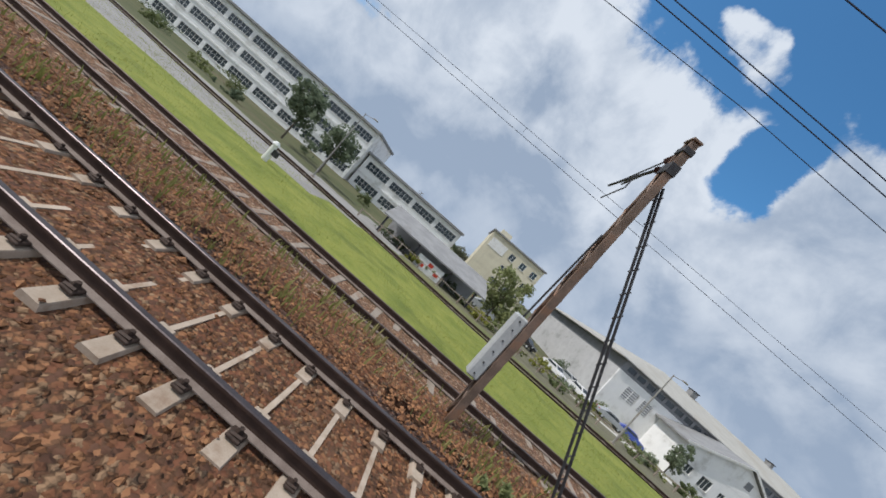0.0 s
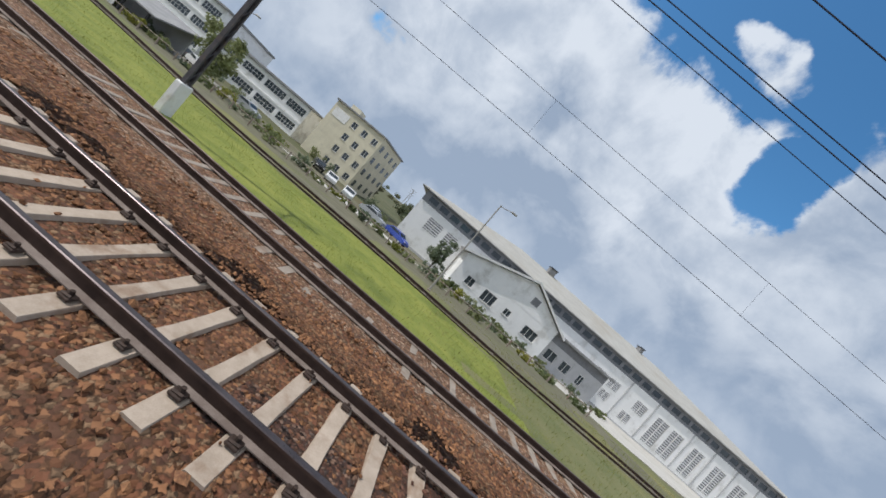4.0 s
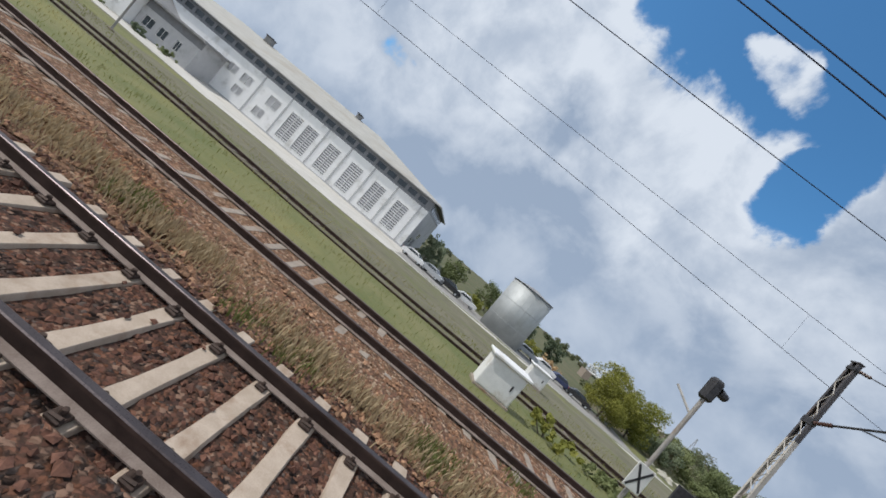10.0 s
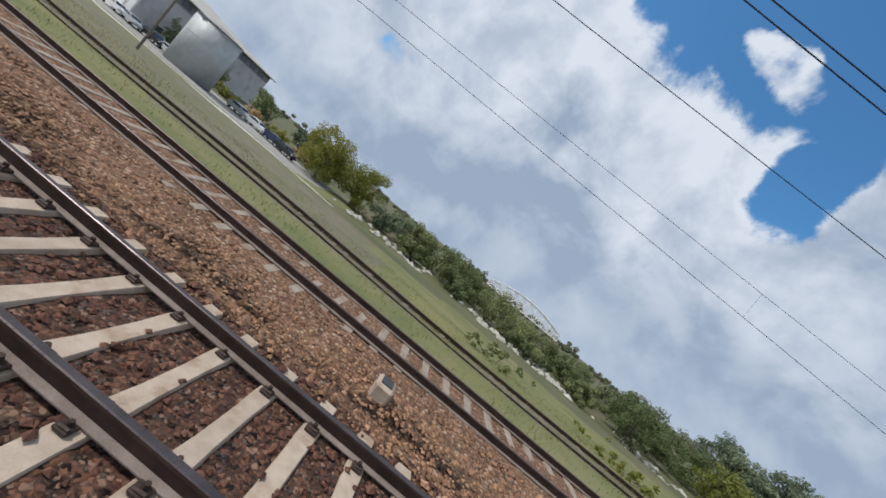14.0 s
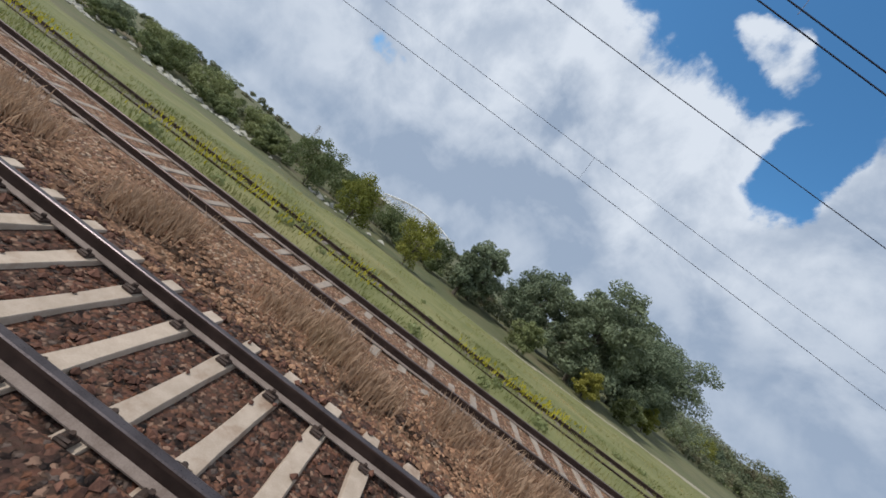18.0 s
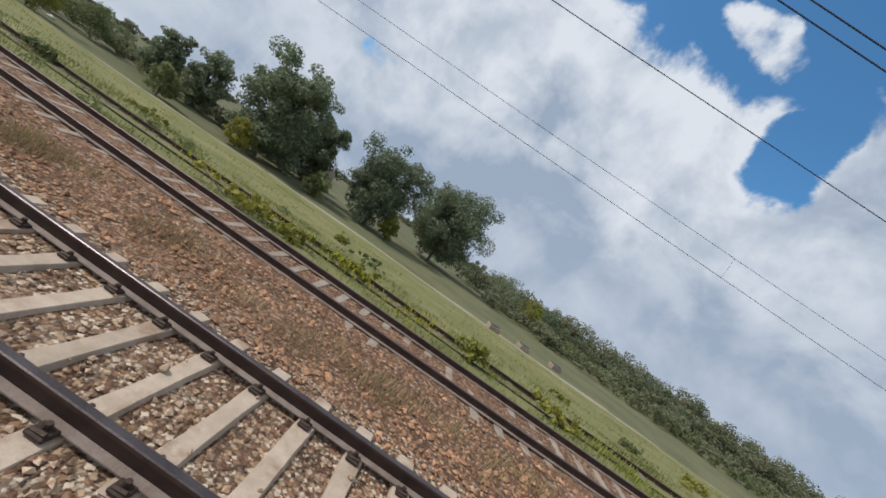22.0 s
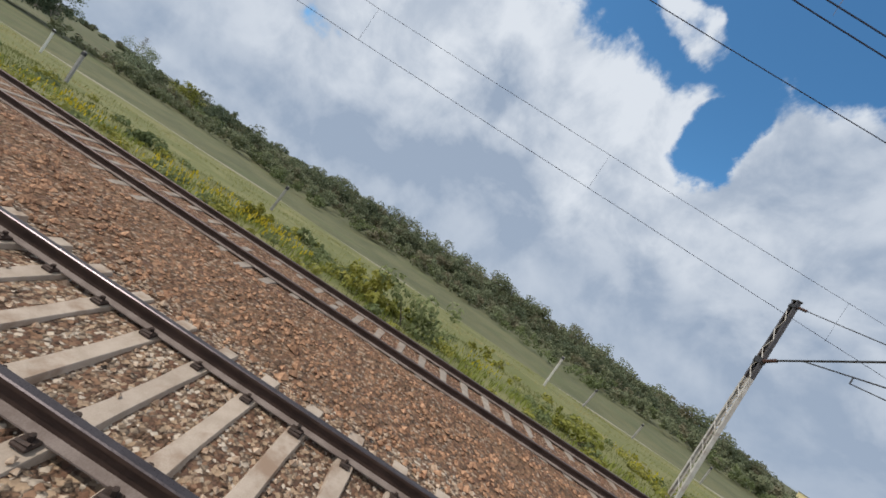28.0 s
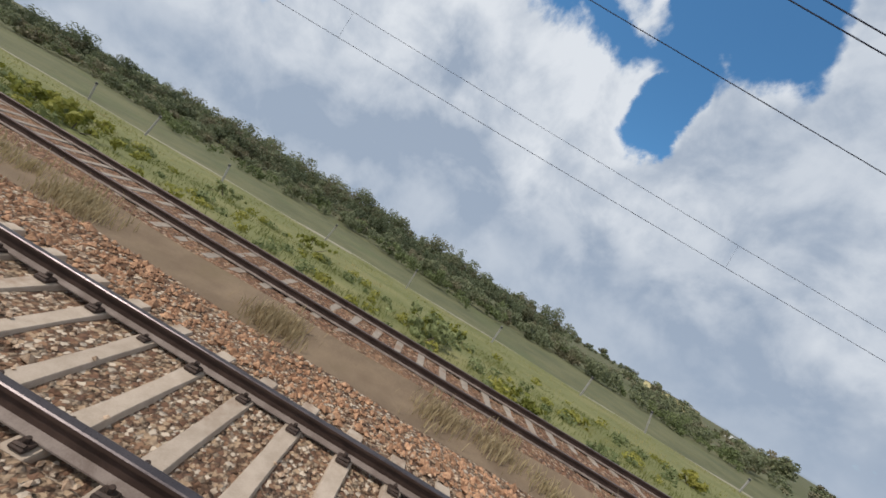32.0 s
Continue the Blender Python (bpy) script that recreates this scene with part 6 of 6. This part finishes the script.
for i in range(4):
    z = 4.45 + i * 0.42
    part("hood", T((0.13, 0, z), (0.5, 0, z - 0.04), 0.13, 0.12, 10, False), M_DARK, hd)
    part("lens", T((0.18, 0, z), (0.22, 0, z), 0.1, n=10), M_GLASS, hd)
for x in (-0.35, -0.6):
    part("ladder_rail", T((x, 0.18, 0.2), (x * 0.7, 0.18, 5.8), 0.02, n=6), M_POLE_GREY, sig)
for i in range(12):
    z = 0.5 + i * 0.44
    part("rung", T((-0.36 + z * 0.018, 0.18, z), (-0.6 + z * 0.03, 0.18, z), 0.012, n=5), M_POLE_GREY, sig)
part("guard_rail", T((-0.55, 0.0, 5.2), (-0.55, 0.6, 5.2), 0.02, n=6), M_POLE_GREY, sig)

back = thing("signal_mast", "signal seen from behind on a grey post with white board", "railway signal", at(133.8, 11.3, zg(133.8, 11.3)))
part("post", T((0, 0, -0.2), (0, 0, 4.2), 0.07, n=10), M_POLE_GREY, back)
part("signal_head", B(-0.2, 0.2, -0.15, 0.15, 4.2, 5.0, 0.08), M_DARK, back)
part("hood", T((0.2, 0, 4.7), (0.5, 0, 4.65), 0.16, 0.13, 10, False), M_DARK, back)
part("platform_bracket", T((0, 0.05, 3.6), (-0.1, 1.1, 4.2), 0.04, n=6), M_POLE_GREY, back)
brd = part("board", B(-0.32, 0.32, -0.1, -0.07, 0.6, 1.5, 0.01), M_WHITE_PAINT, back)
for k in (-1, 1):
    bm = box(bmesh.new(), -0.04, 0.04, -0.108, -0.104, -0.46, 0.46)
    bmesh.ops.transform(bm, matrix=Matrix.Translation((0, 0, 1.05)) @ Matrix.Rotation(radians(34 * k), 4, "Y"), verts=bm.verts)
    part("cross_bar", bm, M_DARK, brd)

cab = thing("relay_cabinet", "white metal relay cabinet with overhanging lid on a concrete base", "cabinet", at(128.6, 11.4, zg(128.6, 11.4)))
part("body", B(-0.65, 0.65, -0.35, 0.35, 0.1, 1.15, 0.02), M_WHITE_PAINT, cab)
part("lid", B(-0.75, 0.75, -0.45, 0.45, 1.15, 1.24, 0.02), M_WHITE_PAINT, cab)
part("base", B(-0.7, 0.7, -0.4, 0.4, -0.3, 0.1, 0.02), M_CONC2, cab)
part("door", B(-0.6, 0.6, -0.365, -0.352, 0.16, 1.1), M_WHITE_PAINT, cab)
part("handle", B(0.35, 0.4, -0.385, -0.366, 0.55, 0.75), M_DARK, cab)
cab2 = copy_thing(cab, at(134.2, 23.0, zg(134.2, 23)))
for s, d in ((132.15, 5.95), (134.1, 10.0)):
    b_ = thing("marker_board", "dark square board on a post beside the track", "sign", at(s, d, -0.35 if d < 9 else zg(s, d)))
    part("post", T((0, 0, -0.1), (0, 0, 1.2), 0.035, n=8), M_POLE_GREY, b_)
    part("board", B(-0.32, 0.32, -0.03, 0.03, 1.1, 1.75, 0.01), M_DARK, b_)

gnome = thing("hydrant_post", "white trackside marker with a dark fitting", "marker post", at(-9.0, 16.2, zg(-9, 16.2)))
part("body", T((0, 0, -0.1), (0, 0, 0.9), 0.16, 0.13, 10), M_WHITE_PAINT, gnome)
part("cap", T((0, 0, 0.9), (0, 0, 1.05), 0.2, 0.1, 10), M_WHITE_PAINT, gnome)
part("fitting", B(0.1, 0.4, -0.08, 0.08, 0.4, 0.7, 0.02), M_DARK, gnome)

plate = thing("mast_weights", "light grey riveted balance-weight casing hung on the mast", "balance weight", at(2.3, 6.4, 0))
part("casing", B(-0.34, -0.09, -0.13, 0.13, 0.6, 2.0, 0.03), M_CLAD, plate)
for z in (0.7, 0.95, 1.2, 1.45, 1.7, 1.9):
    part("rivet", T((-0.22, -0.145, z), (-0.22, -0.125, z), 0.02, n=6), M_DARK, plate)
part("rod", T((-0.2, 0, 2.0), (-0.12, 0, 4.0), 0.02, n=6), M_DARK, plate)

for s, d, hgt, mat, lab in ((366.4, 34.6, 2.6, M_WHITE_PAINT, "white concrete post in the field"), (417.4, 28.6, 2.8, M_POLE_PALE, "leaning pale concrete post in the field"), (446.5, 20.0, 2.2, M_POLE_GREY, "leaning concrete post in the field"), (325.5, 17.0, 1.8, M_POLE_GREY, "thin post in the field"), (384, 20, 2, M_POLE_GREY, "thin post in the field"), (395, 24, 2, M_POLE_GREY, "thin post in the field"), (423.9, 35.4, 2.2, M_POLE_GREY, "thin post in the field"), *[(430 + i * 9.5, 37 + 3 * math.sin(i * 1.7), 1.9 + 0.3 * (i % 3), M_POLE_GREY, "thin leaning post beside the field lane") for i in range(10)]):
    p_ = thing("field_post", lab, "post", at(s, d, zg(s, d)) @ pose(0, 0, 0, RNG.uniform(-6, 6), RNG.uniform(-8, 8), 0))
    part("shaft", B(-0.07, 0.07, -0.07, 0.07, -0.3, hgt, 0.015), mat, p_)
    part("head", B(-0.09, 0.09, -0.09, 0.09, hgt - 0.25, hgt - 0.05, 0.01), M_DARK, p_)

for x, y in ((321.7, 52), (328.0, 54), (316, 50)):
    c_ = thing("concrete_chamber", "pale concrete inspection chamber in the grass", "chamber", pose(x, y, zw(x, y), 0, 0, 15))
    part("wall", B(-0.9, 0.9, -0.7, 0.7, -0.3, 0.7, 0.05), M_CONC2, c_)
    part("cover", B(-0.7, 0.7, -0.5, 0.5, 0.703, 0.82, 0.03), M_DARK, c_)

blk = thing("cable_block", "pale concrete cable marker block on the ballast", "marker block", at(182.9, 5.55, -0.31))
part("block", B(-0.16, 0.16, -0.22, 0.22, -0.1, 0.26, 0.04), M_CONC, blk)
part("top_plate", B(-0.1, 0.1, -0.14, 0.14, 0.262, 0.28), M_DARK, blk)

pyl = thing("far_pylon", "distant grey steel lattice pylon", "pylon", pose(-25, 546, -3))
for sx in (-1, 1):
    for sy in (-1, 1):
        part("leg", T((sx * 3, sy * 3, 0), (sx * 0.4, sy * 0.4, 32), 0.25, n=5), M_POLE_GREY, pyl)
for z in (24, 28, 31):
    part("cross_arm", T((-5, 0, z), (5, 0, z), 0.25, n=5), M_POLE_GREY, pyl)
copy_thing(pyl, pose(686, 658, -3, 0, 0, 30))
